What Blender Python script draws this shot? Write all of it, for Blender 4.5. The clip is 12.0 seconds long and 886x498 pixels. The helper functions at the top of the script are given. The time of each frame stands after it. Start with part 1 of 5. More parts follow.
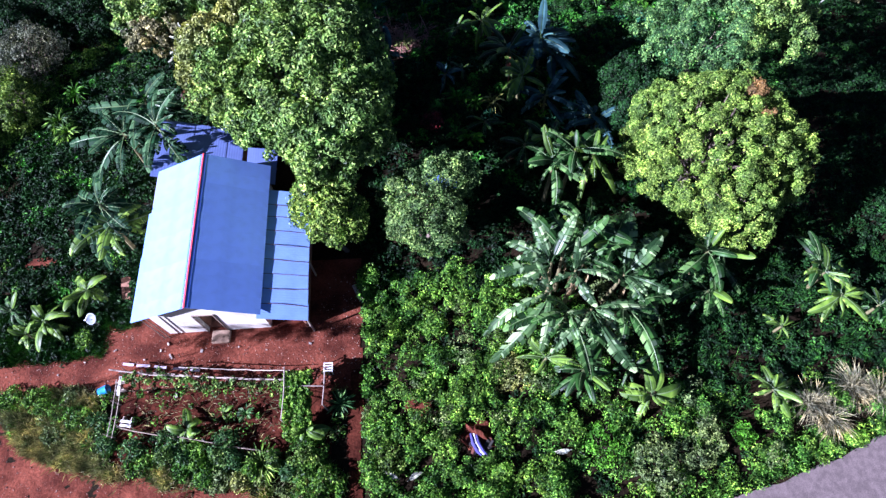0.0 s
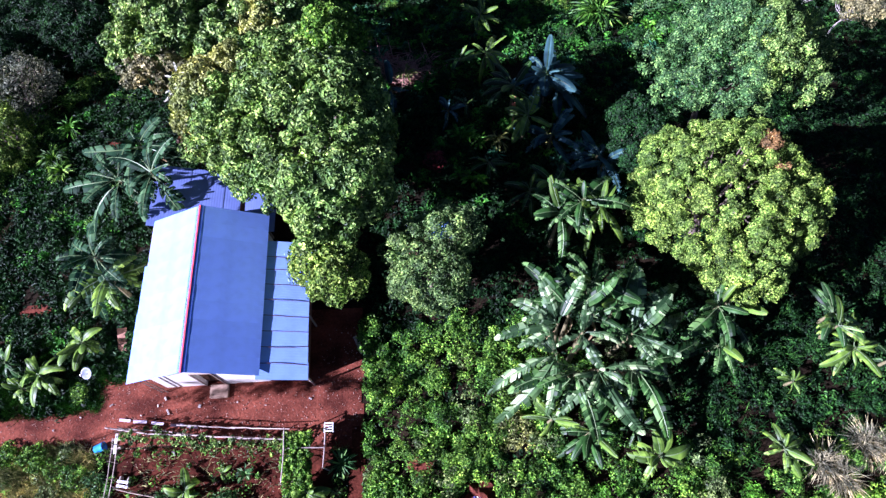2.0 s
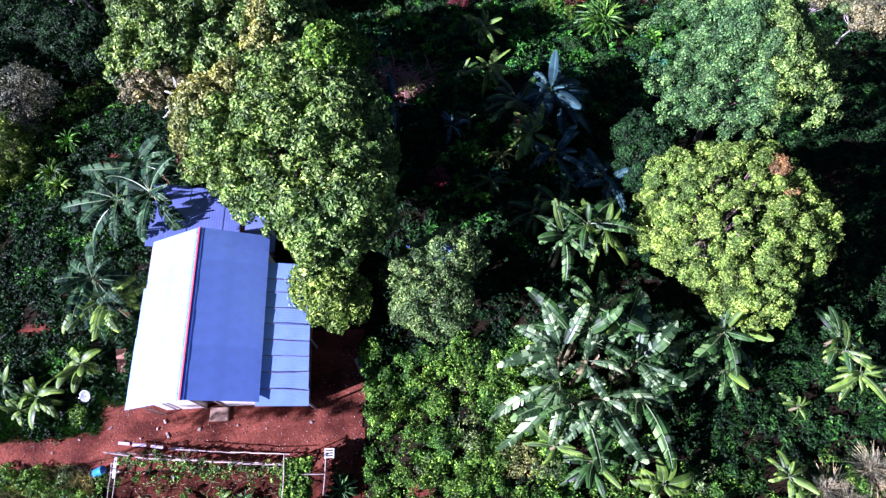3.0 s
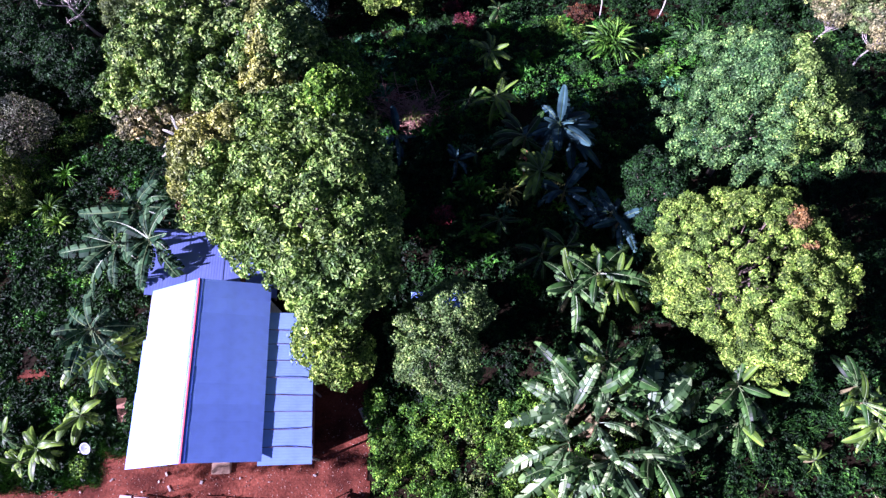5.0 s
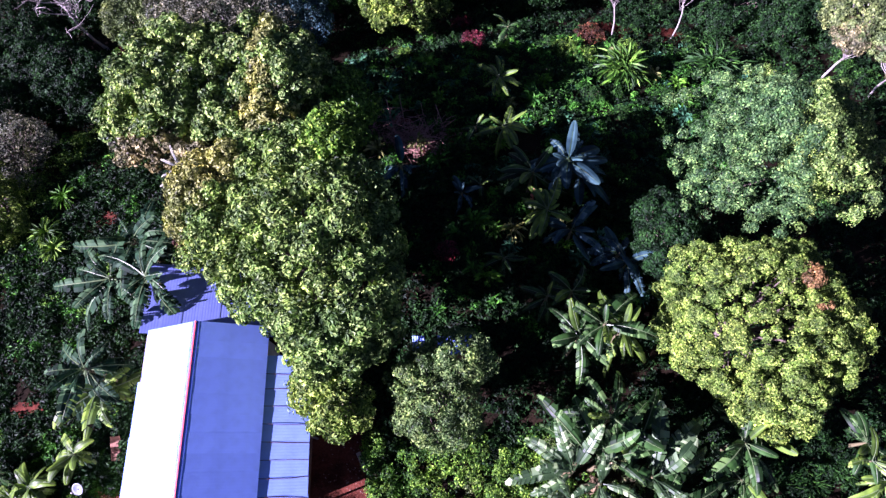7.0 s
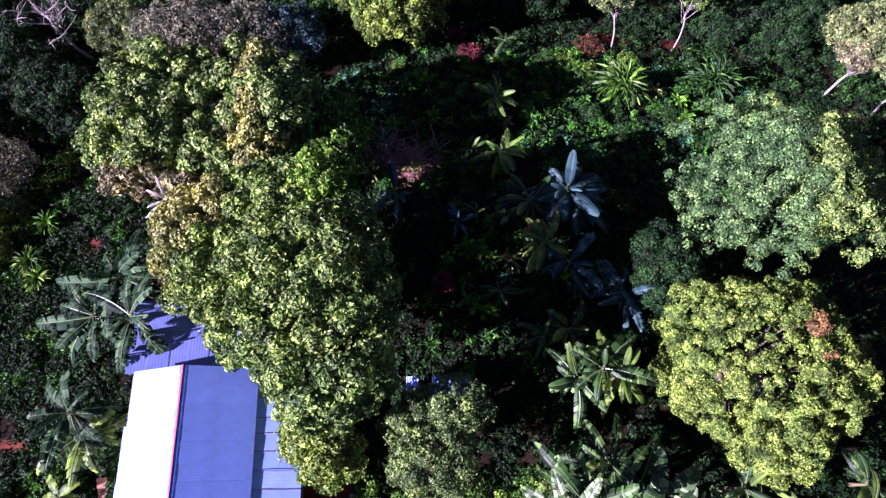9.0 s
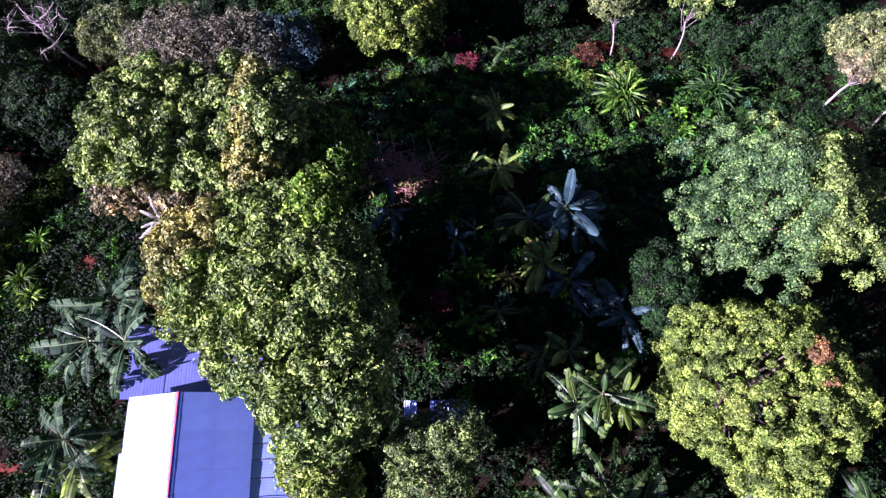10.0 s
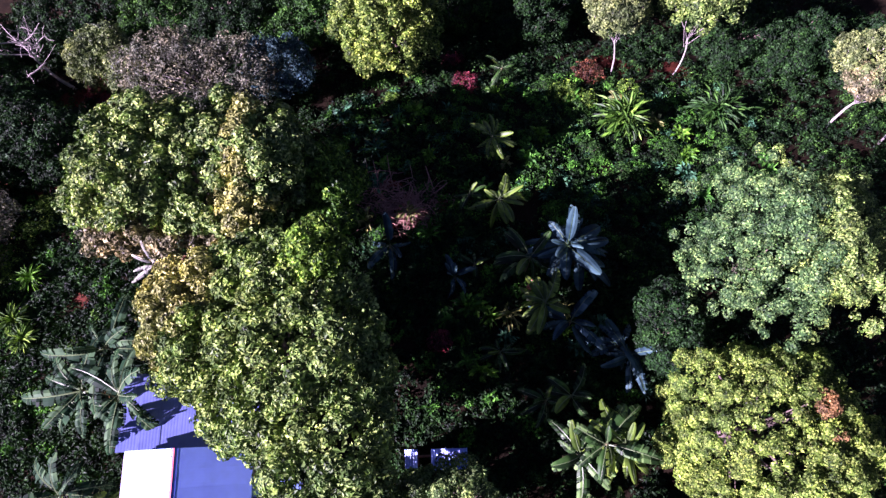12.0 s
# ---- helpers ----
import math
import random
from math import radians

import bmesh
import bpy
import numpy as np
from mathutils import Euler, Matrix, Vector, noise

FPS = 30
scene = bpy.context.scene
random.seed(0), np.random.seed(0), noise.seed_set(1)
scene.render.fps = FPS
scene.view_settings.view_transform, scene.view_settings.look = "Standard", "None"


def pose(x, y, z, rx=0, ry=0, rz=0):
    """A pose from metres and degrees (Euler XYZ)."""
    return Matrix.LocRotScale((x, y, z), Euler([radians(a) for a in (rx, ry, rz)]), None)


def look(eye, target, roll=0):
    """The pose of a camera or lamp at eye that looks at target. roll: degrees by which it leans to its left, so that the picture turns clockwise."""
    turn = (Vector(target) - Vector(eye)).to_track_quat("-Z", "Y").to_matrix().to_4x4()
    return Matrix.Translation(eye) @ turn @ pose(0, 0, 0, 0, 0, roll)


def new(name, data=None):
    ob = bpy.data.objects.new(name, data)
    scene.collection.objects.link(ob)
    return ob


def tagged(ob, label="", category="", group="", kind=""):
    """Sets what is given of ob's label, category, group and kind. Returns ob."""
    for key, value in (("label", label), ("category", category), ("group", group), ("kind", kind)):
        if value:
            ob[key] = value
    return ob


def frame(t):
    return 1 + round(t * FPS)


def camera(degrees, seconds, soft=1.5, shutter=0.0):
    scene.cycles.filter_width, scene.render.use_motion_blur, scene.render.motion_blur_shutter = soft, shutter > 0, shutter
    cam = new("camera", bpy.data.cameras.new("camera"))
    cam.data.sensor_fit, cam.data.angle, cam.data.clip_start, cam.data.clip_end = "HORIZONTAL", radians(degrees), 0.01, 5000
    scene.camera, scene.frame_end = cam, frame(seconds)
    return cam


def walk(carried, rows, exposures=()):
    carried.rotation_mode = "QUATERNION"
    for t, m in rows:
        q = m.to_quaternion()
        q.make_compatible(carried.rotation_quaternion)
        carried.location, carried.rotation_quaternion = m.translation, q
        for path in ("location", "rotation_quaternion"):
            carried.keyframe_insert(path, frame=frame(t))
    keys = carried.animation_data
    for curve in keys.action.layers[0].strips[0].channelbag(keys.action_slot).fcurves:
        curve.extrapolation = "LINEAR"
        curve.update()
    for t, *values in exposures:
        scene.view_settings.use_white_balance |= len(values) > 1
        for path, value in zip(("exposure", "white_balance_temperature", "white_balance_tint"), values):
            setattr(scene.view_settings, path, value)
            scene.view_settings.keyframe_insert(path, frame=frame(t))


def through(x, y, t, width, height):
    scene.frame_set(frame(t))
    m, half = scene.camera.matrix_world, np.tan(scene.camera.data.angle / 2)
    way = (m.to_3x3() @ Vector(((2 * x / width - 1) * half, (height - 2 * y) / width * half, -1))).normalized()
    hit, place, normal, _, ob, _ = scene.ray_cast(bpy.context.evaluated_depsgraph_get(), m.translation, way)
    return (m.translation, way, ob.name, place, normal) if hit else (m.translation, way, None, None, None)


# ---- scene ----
cam = camera(72.0, 12.0, soft=1.43)
PATH = [
    (0, (-0.038, -2.425, 27.178), (-0.033, -1.554, 25.378), -2.5),
    (0.5, (0.04, -1.686, 27.329), (0.044, -0.824, 25.524), -2.6),
    (1, (0.013, -0.874, 27.514), (0.018, -0.02, 25.706), -2.7),
    (1.5, (-0.01, -0.135, 27.68), (-0.008, 0.713, 25.869), -2.7),
    (2, (0.016, 0.514, 27.774), (0.015, 1.353, 25.958), -2.8),
    (2.5, (0.025, 1.225, 27.91), (0.021, 2.052, 26.089), -2.8),
    (3, (0.004, 1.908, 28.026), (-0.001, 2.724, 26.2), -2.8),
    (5, (0.094, 4.756, 28.441), (0.07, 5.532, 26.598), -4.2),
    (5.5, (0.139, 5.43, 28.569), (0.112, 6.202, 26.725), -4.4),
    (6, (0.082, 6.036, 28.623), (0.054, 6.794, 26.772), -4.0),
    (6.5, (0.091, 6.675, 28.657), (0.059, 7.42, 26.801), -3.9),
    (7, (0.127, 7.352, 28.733), (0.094, 8.089, 26.874), -3.7),
    (9, (0.189, 9.844, 28.851), (0.17, 10.531, 26.973), -2.7),
    (9.5, (0.174, 10.546, 28.949), (0.16, 11.219, 27.066), -2.4),
    (10, (0.21, 11.224, 29.023), (0.198, 11.884, 27.136), -2.3),
    (10.5, (0.23, 11.895, 29.101), (0.221, 12.541, 27.208), -2.1),
    (11, (0.269, 12.55, 29.158), (0.261, 13.186, 27.262), -2.3),
    (11.5, (0.253, 13.219, 29.204), (0.245, 13.841, 27.303), -2.5),
    (12, (0.197, 13.922, 29.272), (0.191, 14.532, 27.367), -2.4),
]
walk(cam, [(t, look(eye, target, roll)) for t, eye, target, roll in PATH],
     exposures=[(0, 1.87, 5000, 36), (3, 1.97, 5120, 49), (5.5, 2.0, 5260, 61), (9, 1.9, 5480, 71), (12, 2.04, 5620, 76)])

# ---- light ----
SUN_ELEV, SUN_AZ = 30.0, 200.0   # degrees; azimuth of the sun counted from +x towards +y
world = bpy.data.worlds.new("sky")
scene.world = world
world.use_nodes = True
wn = world.node_tree.nodes
sky = wn.new("ShaderNodeTexSky")
sky.sky_type, sky.sun_disc = "NISHITA", False
sky.sun_elevation = radians(SUN_ELEV)
sky.sun_rotation = radians(90.0 - SUN_AZ)
sky.air_density, sky.dust_density, sky.ozone_density = 1.0, 0.4, 2.0
wn["Background"].inputs["Strength"].default_value = 0.0135
world.node_tree.links.new(sky.outputs[0], wn["Background"].inputs["Color"])
sun_data = bpy.data.lights.new("sun", "SUN")
sun_data.energy, sun_data.angle, sun_data.color = 5.0, radians(0.53), (1.0, 0.95, 0.86)
sun = new("sun", sun_data)
az, el = radians(SUN_AZ), radians(SUN_ELEV)
sun.matrix_world = look((60 * math.cos(az), 60 * math.sin(az), 60 * math.tan(el)), (0, 0, 0))


# ---- materials ----
def rgb(c):
    return (c[0], c[1], c[2], 1.0)


def ramp(nt, fac, stops):
    n = nt.nodes.new("ShaderNodeValToRGB")
    el_ = n.color_ramp.elements
    while len(el_) < len(stops):
        el_.new(0.5)
    for e, (p, c) in zip(el_, stops):
        e.position, e.color = p, rgb(c)
    nt.links.new(fac, n.inputs[0])
    return n.outputs[0]


def noise_node(nt, scale, detail=3.0, coords="Object", rough=0.55):
    tc = nt.nodes.new("ShaderNodeTexCoord")
    n = nt.nodes.new("ShaderNodeTexNoise")
    n.inputs["Scale"].default_value, n.inputs["Detail"].default_value = scale, detail
    n.inputs["Roughness"].default_value = rough
    nt.links.new(tc.outputs[coords], n.inputs["Vector"])
    return n.outputs["Fac"]


def mix_col(nt, fac, a, b, mode="MIX"):
    n = nt.nodes.new("ShaderNodeMix")
    n.data_type, n.blend_type = "RGBA", mode
    for sock, v in ((n.inputs[0], fac), (n.inputs[6], a), (n.inputs[7], b)):
        if isinstance(v, (int, float)):
            sock.default_value = v
        elif isinstance(v, tuple):
            sock.default_value = rgb(v)
        else:
            nt.links.new(v, sock)
    return n.outputs[2]


def bump(nt, height, strength, distance, bsdf):
    n = nt.nodes.new("ShaderNodeBump")
    n.inputs["Strength"].default_value, n.inputs["Distance"].default_value = strength, distance
    nt.links.new(height, n.inputs["Height"])
    nt.links.new(n.outputs[0], bsdf.inputs["Normal"])


def material(name):
    m = bpy.data.materials.new(name)
    m.use_nodes = True
    return m, m.node_tree, m.node_tree.nodes["Principled BSDF"]


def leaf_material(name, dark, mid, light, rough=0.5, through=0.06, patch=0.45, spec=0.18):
    """Foliage: every leaf its own tone, lit tufts and dark gaps painted in by tuft tone, tone over the whole crown,
    some light through the blade.
    """
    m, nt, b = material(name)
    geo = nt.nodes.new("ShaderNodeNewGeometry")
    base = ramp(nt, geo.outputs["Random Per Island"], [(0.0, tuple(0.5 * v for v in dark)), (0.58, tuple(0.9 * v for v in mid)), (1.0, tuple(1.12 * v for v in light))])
    # Wide tuft contrast puts lit tufts and dark gaps into the leaf colour.
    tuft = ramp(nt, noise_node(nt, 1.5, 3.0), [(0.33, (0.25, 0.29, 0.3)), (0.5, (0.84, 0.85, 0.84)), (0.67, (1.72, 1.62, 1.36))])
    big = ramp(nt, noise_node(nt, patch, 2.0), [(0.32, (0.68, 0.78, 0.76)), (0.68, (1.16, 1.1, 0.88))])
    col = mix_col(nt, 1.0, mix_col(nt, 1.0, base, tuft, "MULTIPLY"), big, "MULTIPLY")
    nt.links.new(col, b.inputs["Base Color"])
    b.inputs["Roughness"].default_value = rough
    b.inputs["Specular IOR Level"].default_value = spec
    tr = nt.nodes.new("ShaderNodeBsdfTranslucent")
    nt.links.new(mix_col(nt, 1.0, col, (1.1, 1.25, 0.5), "MULTIPLY"), tr.inputs["Color"])
    mx = nt.nodes.new("ShaderNodeMixShader")
    mx.inputs[0].default_value = through
    out = nt.nodes["Material Output"]
    nt.links.new(b.outputs[0], mx.inputs[1])
    nt.links.new(tr.outputs[0], mx.inputs[2])
    nt.links.new(mx.outputs[0], out.inputs[0])
    return m


def plain(name, a, c, scale=6.0, rough=0.7, metal=0.0, relief=0.3, depth=0.01, spec=0.5, obj=False):
    """Two-tone surface with fine grain; obj: tone also varies from piece to piece."""
    m, nt, b = material(name)
    n1, n2 = noise_node(nt, scale, 5.0), noise_node(nt, scale * 0.13, 2.0)
    col = ramp(nt, n1, [(0.3, a), (0.7, c)])
    col = mix_col(nt, 1.0, col, ramp(nt, n2, [(0.35, (0.75, 0.75, 0.75)), (0.65, (1.12, 1.12, 1.12))]), "MULTIPLY")
    if obj:
        oi = nt.nodes.new("ShaderNodeObjectInfo")
        col = mix_col(nt, 1.0, col, ramp(nt, oi.outputs["Random"], [(0.0, (0.72, 0.72, 0.74)), (1.0, (1.15, 1.12, 1.08))]), "MULTIPLY")
    nt.links.new(col, b.inputs["Base Color"])
    b.inputs["Roughness"].default_value, b.inputs["Metallic"].default_value = rough, metal
    b.inputs["Specular IOR Level"].default_value = spec
    if relief:
        bump(nt, n1, relief, depth, b)
    return m


def soil_material(name, a, c, stone):
    m, nt, b = material(name)
    n1, n2, n3 = noise_node(nt, 9.0, 6.0), noise_node(nt, 0.7, 4.0), noise_node(nt, 34.0, 2.0)
    col = ramp(nt, n2, [(0.36, a), (0.66, c)])
    col = mix_col(nt, 1.0, col, ramp(nt, n1, [(0.3, (0.6, 0.58, 0.58)), (0.75, (1.25, 1.2, 1.18))]), "MULTIPLY")
    speck = ramp(nt, n3, [(0.66, (0, 0, 0)), (0.72, (1, 1, 1))])
    col = mix_col(nt, mix_col(nt, 1.0, speck, (0.5, 0.5, 0.5), "MULTIPLY"), col, stone)
    nt.links.new(col, b.inputs["Base Color"])
    b.inputs["Roughness"].default_value = 0.95
    b.inputs["Specular IOR Level"].default_value = 0.04
    bump(nt, n1, 0.7, 0.06, b)
    return m


def zinc_material(name, tint, rough, dirt, metal=0.6, gloss=0.5):
    """Galvanised sheet: spangle, streaks of dirt along the fall, tone from sheet to sheet."""
    m, nt, b = material(name)
    oi = nt.nodes.new("ShaderNodeObjectInfo")
    n1, n2 = noise_node(nt, 1.6, 5.0), noise_node(nt, 22.0, 3.0)
    col = ramp(nt, n1, [(0.3, tuple(0.86 * v for v in tint)), (0.6, tint)])
    col = mix_col(nt, 1.0, col, ramp(nt, oi.outputs["Random"], [(0.0, (0.9, 0.9, 0.92)), (1.0, (1.0, 1.0, 1.0))]), "MULTIPLY")
    col = mix_col(nt, ramp(nt, n2, [(0.62, (0, 0, 0)), (0.8, (dirt, dirt, dirt))]), col, (0.16, 0.12, 0.1))
    nt.links.new(col, b.inputs["Base Color"])
    b.inputs["Metallic"].default_value = metal
    rr = ramp(nt, n1, [(0.25, (rough * 0.8,) * 3), (0.75, (rough * 1.2,) * 3)])
    nt.links.new(rr, b.inputs["Roughness"])
    bump(nt, n1, 0.05, 0.02, b)
    b.inputs["Specular IOR Level"].default_value = gloss
    return m


M_SOIL = soil_material("red_soil", (0.06, 0.017, 0.011), (0.19, 0.058, 0.034), (0.36, 0.23, 0.18))
# Near-black soil tone takes in the shade between the plants.
M_SHADE_LITTER = soil_material("shade_dark_litter", (0.01, 0.008, 0.005), (0.026, 0.018, 0.01), (0.04, 0.026, 0.016))
M_GARDEN = soil_material("tilled_soil", (0.028, 0.008, 0.005), (0.09, 0.025, 0.014), (0.13, 0.06, 0.045))
M_ASPHALT = plain("asphalt", (0.11, 0.084, 0.08), (0.2, 0.158, 0.15), 26.0, 0.9, relief=0.4)
# Blue base: the sky's reflection is put into the roof sheet colour.
M_ZINC = zinc_material("sky_tinted_sheet", (0.27, 0.44, 1.0), 0.34, 0.1, 0.14, 1.0)
# Darker copy of the sheet for the back shed, shade put into the tint.
M_ZINC_SHED = zinc_material("shade_dark_shed_sheet", (0.19, 0.26, 0.58), 0.5, 0.4, 0.15)
M_ZINC_OLD = zinc_material("weathered_sheet", (0.3, 0.48, 0.95), 0.42, 0.4, 0.12)
M_WALL = plain("lime_washed_wall", (0.66, 0.62, 0.54), (0.8, 0.77, 0.7), 5.0, 0.9)
M_MUD = plain("mud_wall", (0.24, 0.1, 0.06), (0.36, 0.17, 0.1), 7.0, 0.95, relief=0.6, depth=0.03)
M_RED = plain("red_paint", (0.55, 0.03, 0.025), (0.66, 0.05, 0.04), 9.0, 0.5)
M_WOOD = plain("grey_wood", (0.2, 0.15, 0.11), (0.36, 0.29, 0.23), 12.0, 0.85, obj=True)
M_POLE = plain("pale_pole", (0.32, 0.26, 0.22), (0.55, 0.47, 0.41), 12.0, 0.85, obj=True)
M_BOARD = plain("brown_board", (0.26, 0.12, 0.07), (0.38, 0.19, 0.11), 5.0, 0.7)
M_BARK = plain("bark", (0.1, 0.075, 0.055), (0.21, 0.165, 0.125), 9.0, 0.95, relief=0.8, depth=0.03)
M_BARK_PALE = plain("pale_bark", (0.28, 0.25, 0.22), (0.44, 0.4, 0.36), 7.0, 0.85, relief=0.4, depth=0.02)
M_WHITE = plain("white_enamel", (0.7, 0.7, 0.7), (0.8, 0.8, 0.8), 8.0, 0.4, relief=0.05)
M_BLUE = plain("blue_plastic", (0.02, 0.16, 0.5), (0.03, 0.22, 0.62), 8.0, 0.4, relief=0.05)
M_STEEL = plain("steel", (0.4, 0.4, 0.4), (0.52, 0.52, 0.52), 9.0, 0.4, 0.9, relief=0.05)
M_DARK = plain("dark_interior", (0.02, 0.018, 0.016), (0.035, 0.03, 0.026), 5.0, 0.9)
M_STEM = plain("banana_stem", (0.1, 0.085, 0.035), (0.22, 0.2, 0.09), 6.0, 0.7)
M_RIB = plain("leaf_rib", (0.1, 0.17, 0.06), (0.16, 0.23, 0.09), 7.0, 0.45)
M_BRUSH = plain("dry_brush", (0.24, 0.1, 0.07), (0.5, 0.3, 0.22), 9.0, 0.9)
M_RUST = plain("rust_brown", (0.06, 0.018, 0.013), (0.15, 0.045, 0.028), 9.0, 0.9)

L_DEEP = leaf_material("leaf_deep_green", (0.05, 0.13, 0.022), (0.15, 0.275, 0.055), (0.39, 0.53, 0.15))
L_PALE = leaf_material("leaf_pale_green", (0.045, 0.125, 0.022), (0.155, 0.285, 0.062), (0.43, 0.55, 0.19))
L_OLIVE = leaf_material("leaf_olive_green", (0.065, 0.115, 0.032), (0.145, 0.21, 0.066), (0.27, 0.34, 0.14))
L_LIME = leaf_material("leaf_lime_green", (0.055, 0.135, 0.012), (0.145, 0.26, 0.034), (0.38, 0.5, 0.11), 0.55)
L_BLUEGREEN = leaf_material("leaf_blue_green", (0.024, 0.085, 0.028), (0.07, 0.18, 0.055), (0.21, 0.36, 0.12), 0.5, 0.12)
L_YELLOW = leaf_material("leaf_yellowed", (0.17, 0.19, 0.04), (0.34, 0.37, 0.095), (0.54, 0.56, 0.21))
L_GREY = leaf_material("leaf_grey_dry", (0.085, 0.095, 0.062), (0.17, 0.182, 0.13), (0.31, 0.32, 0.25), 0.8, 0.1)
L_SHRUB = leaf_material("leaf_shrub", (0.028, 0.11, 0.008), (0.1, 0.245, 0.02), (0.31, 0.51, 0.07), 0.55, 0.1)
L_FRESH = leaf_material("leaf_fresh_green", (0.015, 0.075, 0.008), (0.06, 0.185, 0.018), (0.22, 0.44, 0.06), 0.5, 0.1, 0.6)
# Near-black green: the shade under and beside the trees is in this colour.
L_HERB = leaf_material("leaf_herb_shade_dark", (0.004, 0.022, 0.005), (0.009, 0.042, 0.009), (0.022, 0.078, 0.016), 0.6, 0.1)
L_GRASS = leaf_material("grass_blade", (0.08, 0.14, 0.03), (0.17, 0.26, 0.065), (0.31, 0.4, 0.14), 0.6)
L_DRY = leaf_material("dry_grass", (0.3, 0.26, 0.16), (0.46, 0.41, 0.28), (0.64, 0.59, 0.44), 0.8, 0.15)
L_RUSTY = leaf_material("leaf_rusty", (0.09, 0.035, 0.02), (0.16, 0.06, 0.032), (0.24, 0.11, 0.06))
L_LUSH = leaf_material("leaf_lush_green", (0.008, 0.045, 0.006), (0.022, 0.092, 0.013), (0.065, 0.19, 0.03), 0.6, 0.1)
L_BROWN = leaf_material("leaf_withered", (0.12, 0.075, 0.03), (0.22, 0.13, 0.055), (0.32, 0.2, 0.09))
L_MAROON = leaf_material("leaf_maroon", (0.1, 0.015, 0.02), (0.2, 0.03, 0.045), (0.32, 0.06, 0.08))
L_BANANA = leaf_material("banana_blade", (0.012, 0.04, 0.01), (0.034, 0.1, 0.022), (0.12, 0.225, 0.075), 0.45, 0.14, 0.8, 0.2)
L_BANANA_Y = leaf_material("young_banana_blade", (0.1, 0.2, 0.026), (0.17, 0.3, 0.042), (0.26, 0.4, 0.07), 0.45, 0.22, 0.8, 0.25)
# Blue tint stands for skylit shade on the leaves.
L_BANANA_B = leaf_material("shade_tinted_banana_blade", (0.036, 0.095, 0.12), (0.062, 0.14, 0.17), (0.1, 0.19, 0.225), 0.6, 0.1, 0.8, 0.06)
# Paler copy of the blade, with blown sun highlights put into its colour.
L_BANANA_W = leaf_material("sun_highlight_banana_blade", (0.035, 0.09, 0.03), (0.09, 0.175, 0.065), (0.32, 0.42, 0.24), 0.4, 0.1, 0.8, 0.3)
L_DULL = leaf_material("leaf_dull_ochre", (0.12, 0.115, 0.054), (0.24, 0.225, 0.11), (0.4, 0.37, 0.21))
# Darkened blade: the shaded look of the western plants is in the colour.
L_BANANA_K = leaf_material("shade_dark_banana_blade", (0.007, 0.03, 0.014), (0.018, 0.06, 0.027), (0.06, 0.12, 0.062), 0.6, 0.1, 0.8, 0.08)
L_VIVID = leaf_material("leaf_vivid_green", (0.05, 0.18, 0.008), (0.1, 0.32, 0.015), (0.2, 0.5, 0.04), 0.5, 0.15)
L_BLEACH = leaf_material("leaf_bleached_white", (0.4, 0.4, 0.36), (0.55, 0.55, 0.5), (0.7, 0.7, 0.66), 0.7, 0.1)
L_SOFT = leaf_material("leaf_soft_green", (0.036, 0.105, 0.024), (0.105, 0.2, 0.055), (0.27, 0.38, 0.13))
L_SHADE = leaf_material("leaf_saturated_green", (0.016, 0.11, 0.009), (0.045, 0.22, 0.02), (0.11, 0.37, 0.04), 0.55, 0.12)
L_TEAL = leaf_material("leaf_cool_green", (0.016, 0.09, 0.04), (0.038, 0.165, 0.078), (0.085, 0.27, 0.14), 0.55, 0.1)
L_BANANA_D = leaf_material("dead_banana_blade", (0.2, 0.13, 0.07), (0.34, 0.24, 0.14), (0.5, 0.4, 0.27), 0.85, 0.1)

# ---- mesh helpers ----
RNG = np.random.default_rng(7)


def ground_z(x, y):
    """Height of the ground: level round the house, falling away to the north and to both sides."""
    x, y = np.asarray(x, float), np.asarray(y, float)
    n = np.clip(y - 12.0, 0, None)
    z = -0.0095 * np.minimum(n, 25.0) ** 2 - 0.3 * np.clip(n - 25.0, 0, 25.0)
    return z - 0.1 * np.clip(x - 4.0, 0, 40.0) - 0.1 * np.clip(-14.0 - x, 0, 40.0)


def gz(x, y):
    return float(ground_z(x, y))


def thing(name, at, label, category, group="", kind=""):
    ob = new(name)
    ob.location = at
    return tagged(ob, label, category, group, kind)


def mesh_of(name, verts, faces, mats, index=None, smooth=False):
    me = bpy.data.meshes.new(name)
    verts = np.asarray(verts, np.float32)
    if isinstance(faces, np.ndarray):
        nf, k = faces.shape
        me.vertices.add(len(verts))
        me.vertices.foreach_set("co", verts.ravel())
        me.loops.add(nf * k)
        me.loops.foreach_set("vertex_index", faces.astype(np.int32).ravel())
        me.polygons.add(nf)
        me.polygons.foreach_set("loop_start", np.arange(0, nf * k, k, dtype=np.int32))
        me.update(calc_edges=True)
    else:
        me.from_pydata([tuple(map(float, v)) for v in verts], [], faces)
    for m in mats:
        me.materials.append(m)
    if index is not None:
        me.polygons.foreach_set("material_index", np.asarray(index, np.int32))
    me.polygons.foreach_set("use_smooth", np.full(len(me.polygons), bool(smooth)))
    return me


def child(name, me, parent, label="", m=None):
    ob = new(name, me)
    ob.parent = parent
    if m is not None:
        ob.matrix_basis = m
    if label:
        tagged(ob, label)
    return ob


def part(name, bm, mat, parent, label="", m=None):
    me = bpy.data.meshes.new(name)
    bm.to_mesh(me)
    bm.free()
    me.materials.append(mat)
    return child(name, me, parent, label, m)


